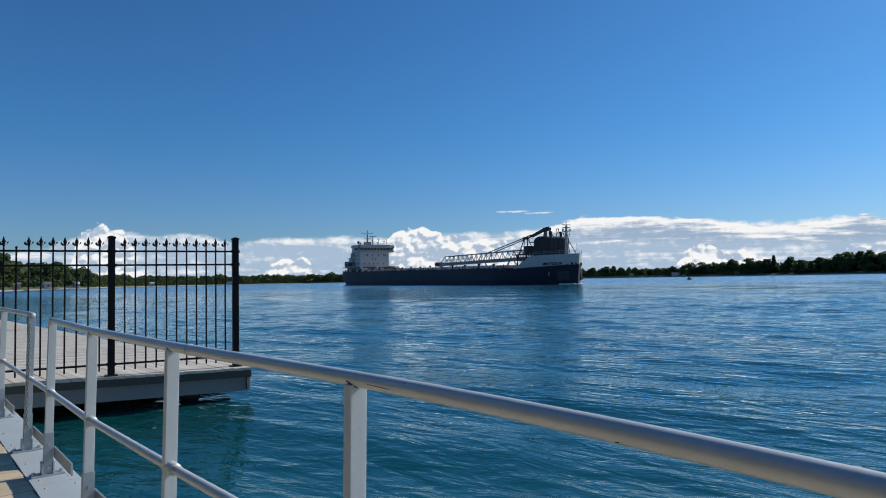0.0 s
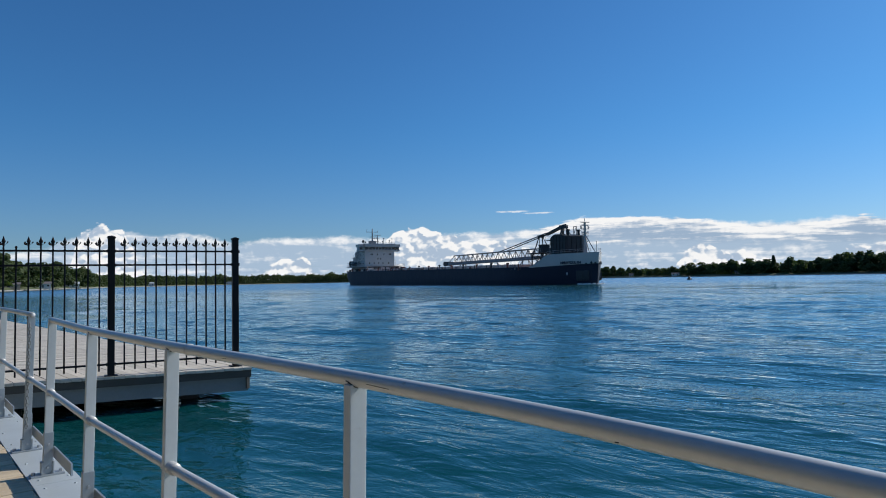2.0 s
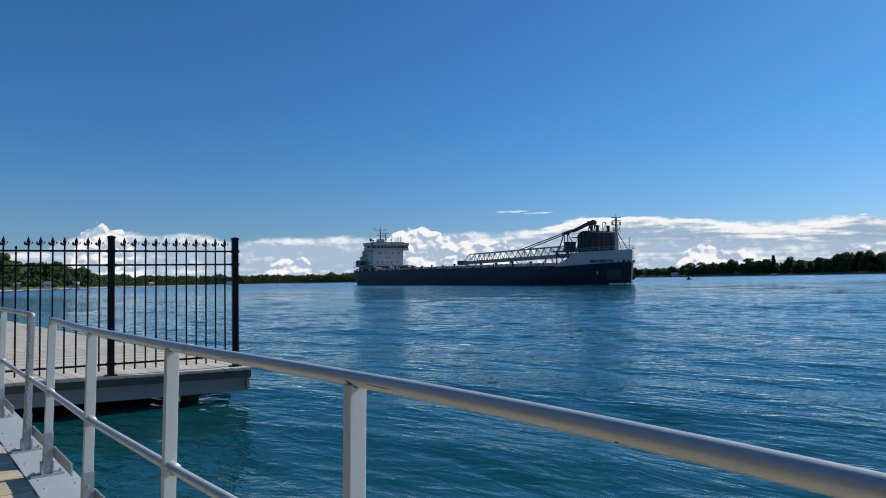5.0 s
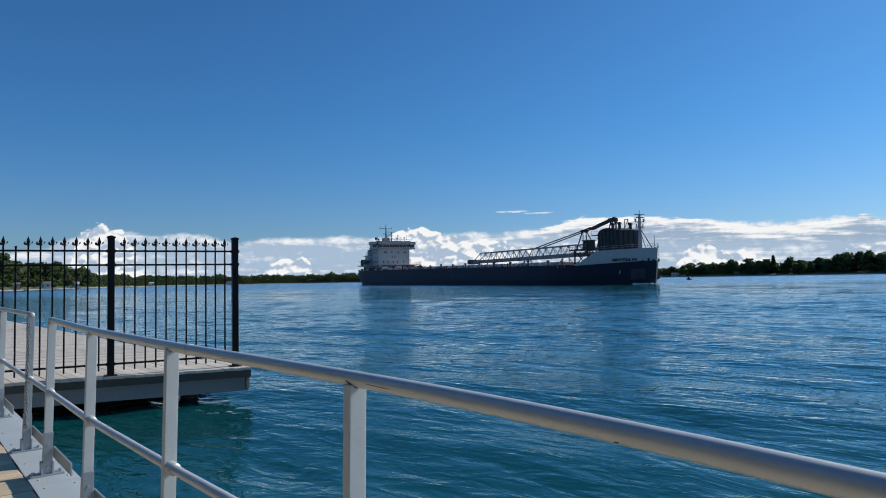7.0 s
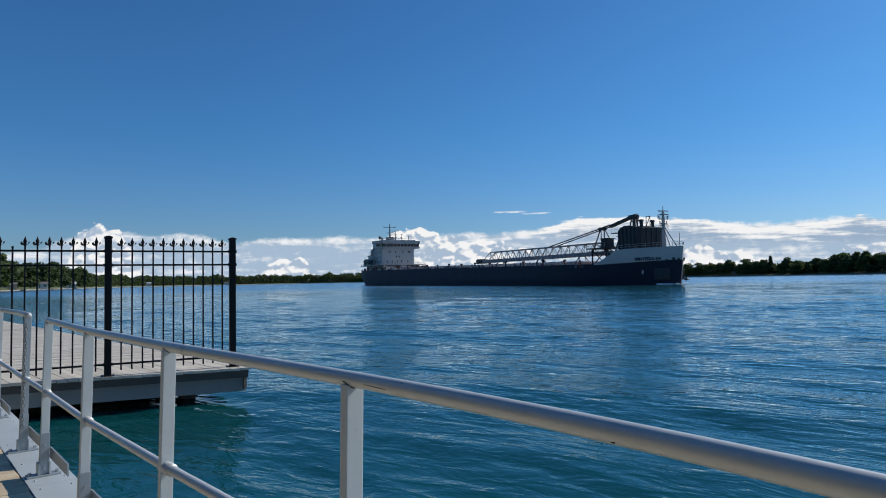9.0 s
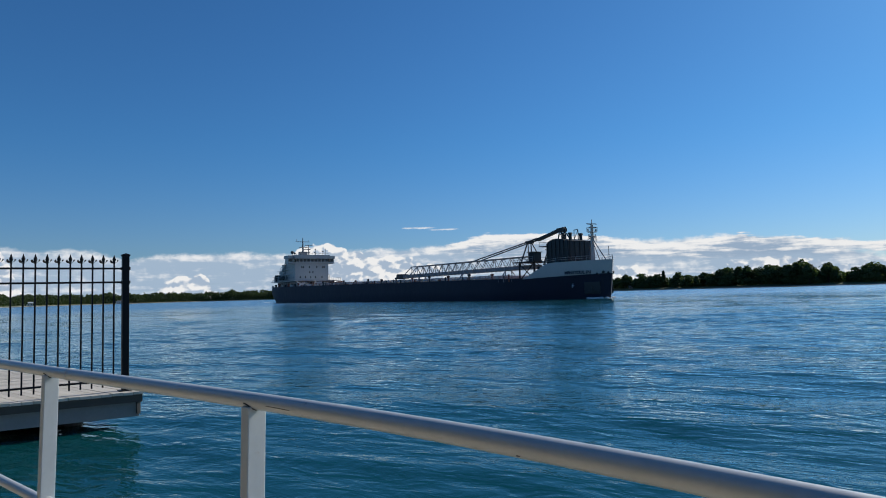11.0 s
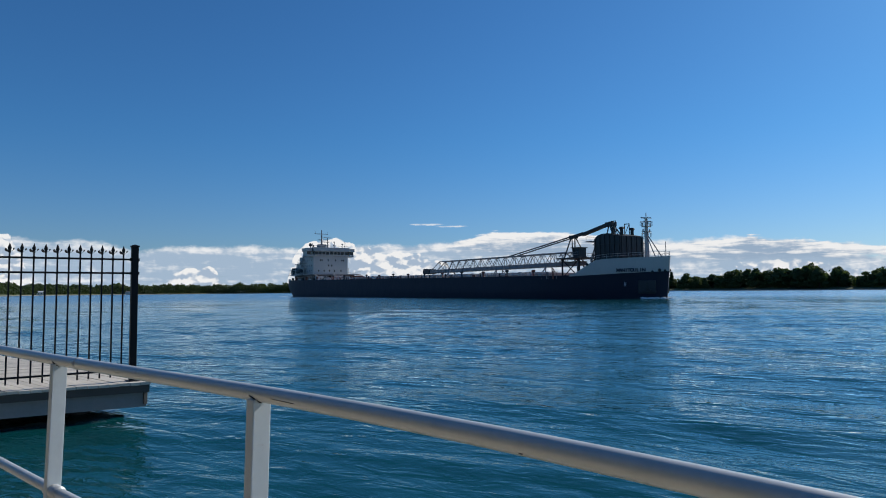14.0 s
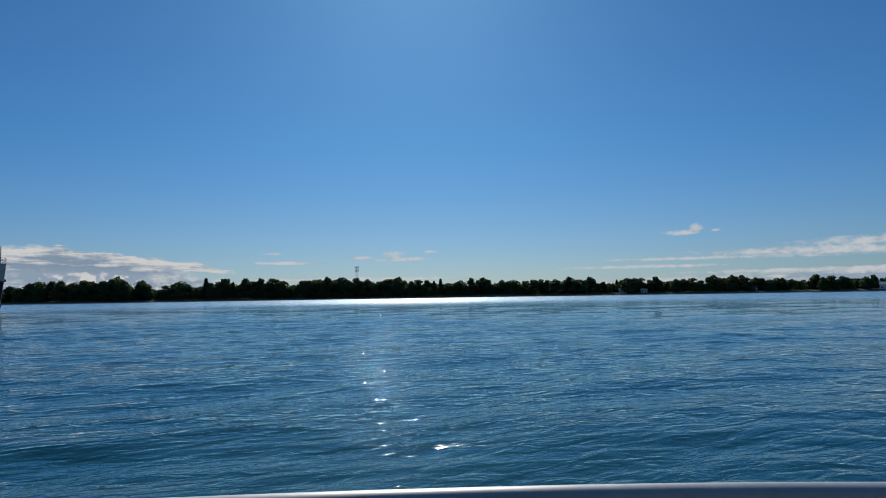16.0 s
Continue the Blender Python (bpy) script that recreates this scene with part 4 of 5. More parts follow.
    rod(bm, (21.0, 0.9, 20.1), (21.0, 0.9, 25.2), 0.3, 0.14, seg=8)
    rod(bm, (21.0, -0.9, 25.2), (21.0, 2.7, 25.2), 0.13, seg=6)
    rod(bm, (21.0, 0.0, 23.4), (21.0, 1.8, 23.4), 0.12, seg=6)
    P("signal_mast", bm, M_BOOM)
    # pale gear and ladders on the deck before the house
    for x, y, l, w, h in ((33.5, -9.5, 3, 2.2, 2.3), (37.5, -10.0, 2, 1.6, 1.5), (43.0, -9.6, 4, 1.8, 1.6), (49.5, -8, 8, 3, 1.35), (60, -8.5, 5, 2, 1.2), (35, -2, 3, 3, 2.6)):
        z = deck_z(x) - 0.9
        bm = B()
        box(bm, (x, y, z), (x + l, y + w, z + h), 0.08)
        for i in range(4):
            xx = x + l * (i + 0.5) / 4
            rod(bm, (xx, y - 0.06, z), (xx, y - 0.06, z + h + 0.7), 0.05, seg=4)
        rod(bm, (x, y - 0.06, z + h + 0.7), (x + l, y - 0.06, z + h + 0.7), 0.05, seg=4)
        P("deck_gear", bm, M_HATCH)
    # bollards and lockers along the poop's edge
    for i in range(9):
        x = 3.5 + i * 4.2
        bm = B()
        box(bm, (x, -10.4, deck_z(x) - 0.9), (x + 1.3, -9.7, deck_z(x) + 0.5 + 0.4 * (i % 3)), 0.06)
        P("deck_locker", bm, (M_HATCH, M_HOPPER, M_RUST)[i % 3])
    # deck gear before the house
    for x, y, l, w, h in ((39, -6, 4, 3, 1.4), (41, 3, 6, 4, 1.8), (46, -3, 4, 3, 1.1), (36, 7, 5, 2, 2.2), (47, 6, 3, 2, 1.5)):
        bm = B()
        z = deck_z(x) - 0.9
        box(bm, (x, y, z), (x + l, y + w, z + h), 0.1)
        box(bm, (x + 0.4, y + 0.3, z + h), (x + l - 0.8, y + w - 0.4, z + h + 0.5), 0.08)
        P("winch", bm, M_RUST)

    # ---- unloading boom ----
    bm = B()
    box(bm, (108.5, -1.0, 7.35), (178, 1.0, 8.35), 0.1)
    for i in range(34):
        x = 109.5 + i * 2.0
        box(bm, (x, -1.12, 7.3), (x + 0.16, 1.12, 8.42), 0.0)
    boom = P("boom", bm, M_BOOM, "long grey lattice unloading boom")
    bm = B()
    rod(bm, (107.9, -1.3, 8.0), (107.9, 1.3, 8.0), 0.85, seg=18)
    box(bm, (108.2, -1.25, 7.2), (111, 1.25, 8.7), 0.1)
    P("boom_head", bm, M_HOPPER, parent=boom)
    for side in (-1, 1):
        bm = B()
        y = side * 1.05
        n = 15
        xs = [117 + i * (56.0 / n) for i in range(n + 1)]
        top = lambda x: 10.75 - 0.004 * (x - 117)
        rod(bm, (112, y, 8.3), (xs[0], y, top(xs[0])), 0.14, seg=6)
        rod(bm, (xs[0], y, top(xs[0])), (xs[-1], y, top(xs[-1])), 0.15, seg=6)
        rod(bm, (xs[-1], y, top(xs[-1])), (177, y, 8.3), 0.14, seg=6)
        for i, x in enumerate(xs):
            rod(bm, (x, y, 8.3), (x, y, top(x)), 0.07, seg=5)
            if i < n:
                m = (x + xs[i + 1]) / 2
                rod(bm, (x, y, top(x)), (m, y, 8.35), 0.085, seg=5)
                rod(bm, (m, y, 8.35), (xs[i + 1], y, top(x)), 0.085, seg=5)
        P("truss", bm, M_BOOM, parent=boom)
    bm = B()
    for i in range(8):
        x = 117 + i * 8
        rod(bm, (x, -1.05, 10.7), (x, 1.05, 10.7), 0.08, seg=5)
    P("cross_ties", bm, M_BOOM, parent=boom)
    for x in (122, 146, 166):
        for y in (-1.6, 1.6):
            bm = B()
            rod(bm, (x - 1.4, y * 1.5, deck_z(x) - 0.9), (x, y * 0.6, 7.4), 0.14, seg=6)
            rod(bm, (x + 1.4, y * 1.5, deck_z(x) - 0.9), (x, y * 0.6, 7.4), 0.14, seg=6)
            P("boom_saddle", bm, M_BOOM)
    # boom tower and its platform
    bm = B()
    for x, y in ((173.5, -2.4), (173.5, 2.4), (179, -2.4), (179, 2.4)):
        rod(bm, (x, y, 4.1), (x, y, 9.2), 0.22, seg=6)
    box(bm, (172.5, -3.6, 8.9), (180, 3.6, 9.15), 0.03)
    for a, b in (((173.5, -2.4), (179, -2.4)), ((173.5, 2.4), (179, 2.4))):
        rod(bm, (*a, 4.6), (*b, 8.8), 0.13, seg=5)
        rod(bm, (*b, 4.6), (*a, 8.8), 0.13, seg=5)
    P("tower", bm, M_HOPPER)
    bm = B()
    box(bm, (175.6, -1.2, 9.15), (177.6, 1.2, 11.4), 0.08)
    box(bm, (175.3, -1.5, 11.4), (177.9, 1.5, 11.55), 0.04)
    P("machine_house", bm, M_HOPPER)
    bm = B()
    for x in np.arange(172.6, 180, 1.45):
        for y in (-3.5, 3.5):
            rod(bm, (x, y, 9.15), (x, y, 10.25), 0.04, seg=4)
    for y in (-3.5, 3.5):
        for z in (9.7, 10.25):
            rod(bm, (172.6, y, z), (180, y, z), 0.04, seg=4)
    P("platform_rail", bm, M_BOOM)
    bm = B()
    for y in (-1.3, 1.3):
        rod(bm, (172.9, y * 1.6, 7.4), (174.7, y * 0.4, 14.1), 0.16, seg=6)
        rod(bm, (176.8, y * 1.6, 9.2), (174.8, y * 0.4, 14.1), 0.13, seg=6)
    box(bm, (174.1, -0.8, 13.7), (175.5, 0.8, 14.4), 0.08)
    P("a_frame", bm, M_HOPPER)
    bm = B()
    for y in (-0.7, 0.7):
        rod(bm, (174.7, y, 14.1), (151.6, y * 1.4, 10.65), 0.16, seg=6)
        rod(bm, (174.7, y, 14.1), (178.6, y, 14.7), 0.2, seg=6)
    P("stay", bm, M_HOPPER)
    bm = B()
    box(bm, (-4.6, -0.6, -0.3), (4.6, 0.6, 0.3), 0.08, Matrix.Translation((182.4, 0, 15.3)) @ pose(0, 0, 0, 0, -12, 0))
    P("conveyor_head", bm, M_HOPPER)
    # struts that carry the conveyor on the hopper
    bm = B()
    for y in (-1.2, 1.2):
        rod(bm, (186.4, y, 13.3), (186.6, y * 0.5, 16.1), 0.16, seg=6)
        rod(bm, (188.2, y, 13.5), (186.6, y * 0.5, 16.1), 0.13, seg=6)
        rod(bm, (183.0, y * 2.4, 8.0), (185.2, y * 2.4, 12.5), 0.12, seg=5)
    box(bm, (185.6, -0.9, 15.5), (187.4, 0.9, 16.4), 0.08)
    P("conveyor_strut", bm, M_HOPPER)
    bm = B()
    for y in (-3.62, 3.62):
        for z in (9.6, 11.4):
            box(bm, (184.7, y - 0.12, z), (192.4, y + 0.12, z + 0.16), 0.02)
    P("hopper_girder", bm, M_HOPPER)

    # ---- hopper and bow gear ----
    profile = [(184.9, 8.1), (184.9, 12.7), (185.9, 13.4), (187.2, 13.7), (188.8, 13.7), (192.3, 13.0), (192.3, 7.6)]
    bm = B()
    prism(bm, profile, -3.5, 3.5, Matrix(((1, 0, 0, 0), (0, 0, 1, 0), (0, 1, 0, 0), (0, 0, 0, 1))))
    hopper = P("hopper", bm, M_HOPPER, "dark green steel hopper housing")
    for i in range(6):
        x = 185.2 + i * 1.36
        zt = float(np.interp(x, [p[0] for p in profile[1:6]], [p[1] for p in profile[1:6]]))
        for y in (-3.55, 3.55):
            bm = B()
            box(bm, (x, y - 0.1, 8.0), (x + 0.16, y + 0.1, zt - 0.1), 0.0)
            P("rib", bm, M_HOPPER, parent=hopper)
    for i in range(5):
        y = -3.0 + i * 1.5
        bm = B()
        box(bm, (192.25, y - 0.08, 8.0), (192.42, y + 0.08, 13.0), 0.0)
        P("rib", bm, M_HOPPER, parent=hopper)
    for x, y in ((189.4, -2.4), (191.4, -2.0), (190.6, 2.0)):
        bm = B()
        rod(bm, (x, y, 12.8), (x, y, 14.6), 0.36, seg=10)
        rod(bm, (x, y, 14.5), (x, y, 14.9), 0.62, 0.45, seg=10)
        P("vent", bm, M_HOPPER)
    for x, y, z in ((187.0, -0.4, 14.3), (188.9, 1.6, 13.6)):
        bm = B()
        rod(bm, (x, y, z), (x, y, z + 2.2), 0.1, seg=5)
        rod(bm, (x + 1.3, y, z - 0.3), (x + 1.3, y, z + 2.2), 0.1, seg=5)
        rod(bm, (x, y, z + 2.2), (x + 1.3, y, z + 2.2), 0.1, seg=5)
        rod(bm, (x, y, z), (x + 1.3, y, z + 2.2), 0.07, seg=5)
        P("hoist_frame", bm, M_HOPPER)
    for i in range(3):
        bm = B()
        rod(bm, (190.4 + i * 0.5, -3.2, 13.0), (190.0 + i * 0.5, -3.2, 15.0), 0.07, seg=5)
        P("stanchion", bm, M_HOPPER)
    bm = B()
    box(bm, (182.4, -3.6, 12.2), (184.3, 3.6, 12.4), 0.02)
    for y in (-3.5, 0, 3.5):
        rod(bm, (182.5, y, 12.4), (182.5, y, 13.4), 0.05, seg=4)
    rod(bm, (182.5, -3.5, 13.4), (182.5, 3.5, 13.4), 0.05, seg=4)
    for y in (-3.0, 3.0):
        rod(bm, (182.0, y, 5.0), (184.3, y, 9.5), 0.16, seg=6)
    P("catwalk", bm, M_BOOM)
    bm = B()
    rod(bm, (196.2, 0, 7.6), (196.2, 0, 16.2), 0.55, 0.30, seg=10)
    rod(bm, (196.2, 0, 16.2), (196.2, 0, 17.4), 0.1, seg=5)
    for z, w in ((13.6, 1.0), (14.6, 1.3), (16.4, 1.5)):
        rod(bm, (196.2, -w, z), (196.2, w, z), 0.1, seg=5)
        box(bm, (195.4, -0.6, z - 0.06), (197.0, 0.6, z + 0.02), 0.01)
    for w in (-1.2, 1.2):
        rod(bm, (196.2, w, 14.6), (196.2, w, 15.3), 0.16, seg=6)
        rod(bm, (196.2, w * 0.8, 13.6), (196.2, w * 0.8, 14.1), 0.14, seg=6)
    P("fore_mast", bm, M_WHITE)
    bm = B()
    for y in (-0.5, 0.5):
        rod(bm, (196.5, y * 0.4, 12.6), (199.3, y * 2, 8.0), 0.11, seg=5)
    P("mast_brace", bm, M_BOOM)
    bm = B()
    for z, r in ((12.4, 1.0), (14.7, 1.2)):
        for i in range(10):
            a, b_ = i * 0.628, (i + 1) * 0.628
            pa, pb = Vector((196.2 + r * math.cos(a), r * math.sin(a), z)), Vector((196.2 + r * math.cos(b_), r * math.sin(b_), z))
            rod(bm, pa, pa + Vector((0, 0, 0.9)), 0.035, seg=4)
            rod(bm, pa + Vector((0, 0, 0.9)), pb + Vector((0, 0, 0.9)), 0.035, seg=4)
    P("mast_rail", bm, M_BOOM)
    bm = B()
    rod(bm, (196.9, -1.6, 15.55), (196.9, 0.6, 15.55), 0.12, seg=6)
    rod(bm, (196.9, -0.5, 15.0), (196.9, -0.5, 15.5), 0.2, seg=6)
    P("radar_bar", bm, M_WHITE)
    bm = B()
    for i in range(12):
        rod(bm, (195.5, -0.35, 8.2 + i * 0.5), (195.5, 0.35, 8.2 + i * 0.5), 0.05, seg=4)
    for y in (-0.35, 0.35):
        rod(bm, (195.5, y, 7.8), (195.5, y, 14), 0.05, seg=4)
    P("ladder", bm, M_BOOM)
    bm = B()
    rod(bm, (200.9, 0, 7.8), (200.9, 0, 11.2), 0.07, seg=5)
    P("jackstaff", bm, M_BOOM)
    # anchors in dark recesses, bow marks
    for side in (-1, 1):
        x, b = hull_point(198.0, 2.2)
        x2, b2 = hull_point(200.2, 2.2)
        ang = math.degrees(math.atan2(side * (b2 - b), x2 - x))
        m = Matrix.Translation(((x + x2) / 2, side * (b + b2) / 2, 2.1)) @ pose(0, 0, 0, 0, 0, ang)
        bm = B()
        box(bm, (-1.7, -0.3, -1.1), (1.7, 0.3, 1.5), 0.2, m)
        pocket = P("anchor_pocket", bm, M_HOPPER)
        bm = B()
        rod(bm, m @ Vector((0, side * 0.45, 0.9)), m @ Vector((0, side * 0.45, -0.7)), 0.12, seg=6)
        rod(bm, m @ Vector((-0.8, side * 0.45, -0.3)), m @ Vector((0, side * 0.5, -0.9)), 0.14, seg=6)
        rod(bm, m @ Vector((0.8, side * 0.45, -0.3)), m @ Vector((0, side * 0.5, -0.9)), 0.14, seg=6)
        P("anchor", bm, M_HOPPER, parent=pocket)
        for s, z, r in ((199.9, 5.3, 0.26), (200.9, 5.6, 0.32), (201.6, 5.5, 0.26), (188.2, 7.1, 0.3)):
            x, b = hull_point(s, z)
            bm = B()
            bmesh.ops.create_uvsphere(bm, u_segments=10, v_segments=6, radius=r, matrix=Matrix.Translation((x, side * b, z)))
            P("fairlead", bm, M_HOPPER)
    # thruster mark: a light cross in a ring
    x, b = hull_point(195.4, 2.9)
    bm = B()
    for a in range(0, 180, 45):
        c, s_ = math.cos(radians(a)) * 0.55, math.sin(radians(a)) * 0.55
        rod(bm, (x - c, -b - 0.03, 2.9 - s_), (x + c, -b - 0.03, 2.9 + s_), 0.05, seg=4)
    P("thruster_mark", bm, M_MARK)
    # name on the bow, letter by letter round the flare
    word = "MANITOULIN"
    for i, ch in enumerate(word):
        s = 194.2 + i * 0.475
        z = 5.95
        xa, ba = hull_point(s, z)
        xb, bb = hull_point(s + 0.55, z)
        f = bpy.data.curves.new("letter", "FONT")
        f.body, f.size, f.extrude, f.offset, f.align_x = ch, 0.92, 0.01, 0.045, "CENTER"
        f.materials.append(M_LETTER)
        ob = new("letter", f)
        ob.parent = ship
        ob.matrix_basis = Matrix.Translation(((xa + xb) / 2, -(ba + bb) / 2 - 0.30, z - 0.55)) @ pose(0, 0, 0, 0, 0, math.degrees(math.atan2(-(bb - ba), xb - xa))) @ pose(0, 0, 0, 84, 0, 0)
    return ship


ship = build_ship()
HEAD, SPEED = -65.9, 4.267
SHIP0 = (-45.76, 360.3)


def ship_pose(t):
    d = SPEED * t
    return pose(SHIP0[0] + d * math.cos(radians(HEAD)), SHIP0[1] + d * math.sin(radians(HEAD)), WATER, 0, 0, HEAD)


def build_bow_wave():
    wave = thing("bow_wave", label="white foam curling at the ship's stem", category="foam")
    rnd = random.Random(4)
    for side in (-1, 1):
        bm = B()
        for i in range(13):
            s = 201.4 - i * 0.28
            y = side * (hull_point(min(202, 202 - i * 0.28), 0)[1] + 0.25 + i * 0.05)
            r = rnd.uniform(0.2, 0.5) * (1 - i / 70)
            bmesh.ops.create_icosphere(bm, subdivisions=1, radius=r, matrix=Matrix.Translation((s + rnd.uniform(-0.2, 0.2), y, rnd.uniform(-0.1, 0.15))) @ Matrix.Diagonal((1.5, 1, 0.6, 1)))
        part("foam", bm, M_FOAM, wave)
    bm = B()
    for i in range(40):
        bmesh.ops.create_icosphere(bm, subdivisions=1, radius=rnd.uniform(0.1, 0.3), matrix=Matrix.Translation((-1 - i * 0.5, -8 + rnd.uniform(-2, 4), -0.05)) @ Matrix.Diagonal((2, 1, 0.5, 1)))
    part("foam", bm, M_FOAM, wave)
    return wave


bow_wave = build_bow_wave()


# ---- trees of the far bank ----
def tree_thing(name, seed, height, spread, conifer=False, leaves=420):
    """A tree with a tapered trunk, limbs and a crown of many small leaf clumps."""
    rnd = random.Random(seed)
    tree = thing(name)
    bm = B()
    th = height * (0.85 if conifer else 0.55)
    rod(bm, (0, 0, -0.6), (0, 0, th), 0.018 * height + 0.05, 0.05, seg=7)
    lobes = []
    if conifer:
        for i in range(9):
            z = height * (0.15 + 0.8 * i / 9)
            lobes.append((0, 0, z, spread * (1 - i / 9.5), height * 0.07))
    else:
        for i in range(rnd.randint(12, 16)):
            a, r = rnd.uniform(0, 6.28), spread * rnd.uniform(0.15, 0.72)
            z = height * rnd.uniform(0.16, 0.80)
            r *= 1.0 - 0.6 * max(0, z / height - 0.6) / 0.4
            size = spread * rnd.uniform(0.40, 0.60)
            lobes.append((r * math.cos(a), r * math.sin(a), z, size, size * 0.8))
            rod(bm, (0, 0, z * rnd.uniform(0.4, 0.65)), (r * math.cos(a), r * math.sin(a), z), 0.1 + 0.004 * height, 0.04, seg=5)
        lobes.append((0, 0, height * 0.86, spread * 0.42, height * 0.13))
    part("trunk", bm, M_BARK, tree)
    verts, faces = [], []
    for i in range(leaves):
        x, y, z, w, h = rnd.choice(lobes)
        u = Vector((rnd.gauss(0, 1), rnd.gauss(0, 1), rnd.gauss(0, 1))).normalized() * rnd.uniform(0.55, 1.05)
        c = Vector((x + u.x * w, y + u.y * w, max(0.4, z + u.z * h)))
        s = rnd.uniform(0.5, 1.0) * (0.6 if conifer else 1.0) * (height / 15) ** 0.4
        n = (u + Vector((rnd.gauss(0, 0.5), rnd.gauss(0, 0.5), rnd.gauss(0, 0.5)))).normalized()
        t1 = n.orthogonal().normalized()
        t2 = n.cross(t1)
        k = len(verts)
        for j in range(5):
            a = j * 1.2566 + rnd.uniform(-0.3, 0.3)
            verts.append(c + (t1 * math.cos(a) + t2 * math.sin(a)) * s * rnd.uniform(0.7, 1.25) + n * rnd.uniform(-0.25, 0.25) * s)
        verts.append(c + n * s * 0.45)
        faces += [(k + j, k + (j + 1) % 5, k + 5) for j in range(5)]
    me = bpy.data.meshes.new("crown")
    me.from_pydata([tuple(v) for v in verts], [], faces)
    me.materials.append(M_NEEDLE if conifer else M_LEAF)
    crown = new("crown", me)
    crown.parent = tree
    return tree


def tree_line_height(a):
    """Height of the woods along the far bank by azimuth."""
    return float(np.interp(a, [-50, -34, -29, -27, -20, 0, 9, 14, 20, 28, 34, 37, 40, 43, 50, 58, 65, 80, 95, 110],
                           [22, 23, 21, 22, 24, 27, 22, 14, 13.2, 17.5, 18, 21, 14, 18, 18, 17, 15.5, 14, 13, 14]))


def build_trees():
    rnd = random.Random(21)
    kinds = [tree_thing("broadleaf_tree", 30 + i, 15, w, leaves=1000) for i, w in enumerate((6.2, 5.2, 7.0, 5.6, 4.6, 6.6))]
    tall = tree_thing("conifer_tree", 50, 17, 3.4, True, 700)
    a, count = 8.5, 0
    placed = []
    while a < 101:
        h = tree_line_height(a) * rnd.choice((0.62, 0.74, 0.84, 0.90, 0.96, 1.06))
        conifer = rnd.random() < (0.16 if 38 < a < 48 else 0.03)
        placed.append((a, rnd.uniform(6, 24), h, conifer))
        a += rnd.uniform(0.35, 0.72)
    for a in (-47, -44.6, -42.2, -40, -38.2, -36.6, -35.2, -34, -33, -32.1, -31.3, -30.5, -29.8, -29.2, -28.7):
        placed.append((a, rnd.uniform(14, 26), tree_line_height(a) * rnd.uniform(0.75, 1.05), False))
    used = set()
    for a, back, h, conifer in placed:
        i = 6 if conifer else rnd.randrange(6)
        src = tall if conifer else kinds[i]
        p = bank_at(a, back)
        k = h / (17 if conifer else 15) * (1.12 if conifer else 1.0)
        m = Matrix.Translation((p.x, p.y, WATER + 1.9)) @ pose(0, 0, 0, 0, 0, rnd.uniform(0, 360))
        if i in used:
            ob = copy_thing(src, m)
        else:
            used.add(i)
            ob = src
            ob.matrix_basis = m
        ob.scale = (k * rnd.uniform(1.1, 1.45), k * rnd.uniform(1.1, 1.45), k)
        tagged(ob, "dark pointed conifer on the far river bank" if conifer else "dark green broadleaf tree on the far river bank", "tree", "trees of the far bank")


build_trees()


def build_unseen_trees():
    """Unseen trees added inland of the boardwalk, so the rail reflects something dark."""
    rnd = random.Random(77)
    for i in range(16):
        src = [o for o in scene.objects if o.name.startswith("broadleaf_tree") and not o.parent][i % 6]
        ob = copy_thing(src, Matrix.Translation(q(-34 + i * 5.2, -15 - rnd.uniform(0, 6), -0.2)) @ pose(0, 0, 0, 0, 0, rnd.uniform(0, 360)))
        k = rnd.uniform(0.75, 1.0)
        ob.scale = (k, k, k)
        tagged(ob, "unseen broadleaf tree added behind the boardwalk to darken rail reflections", "tree", "trees behind the boardwalk")


build_unseen_trees()


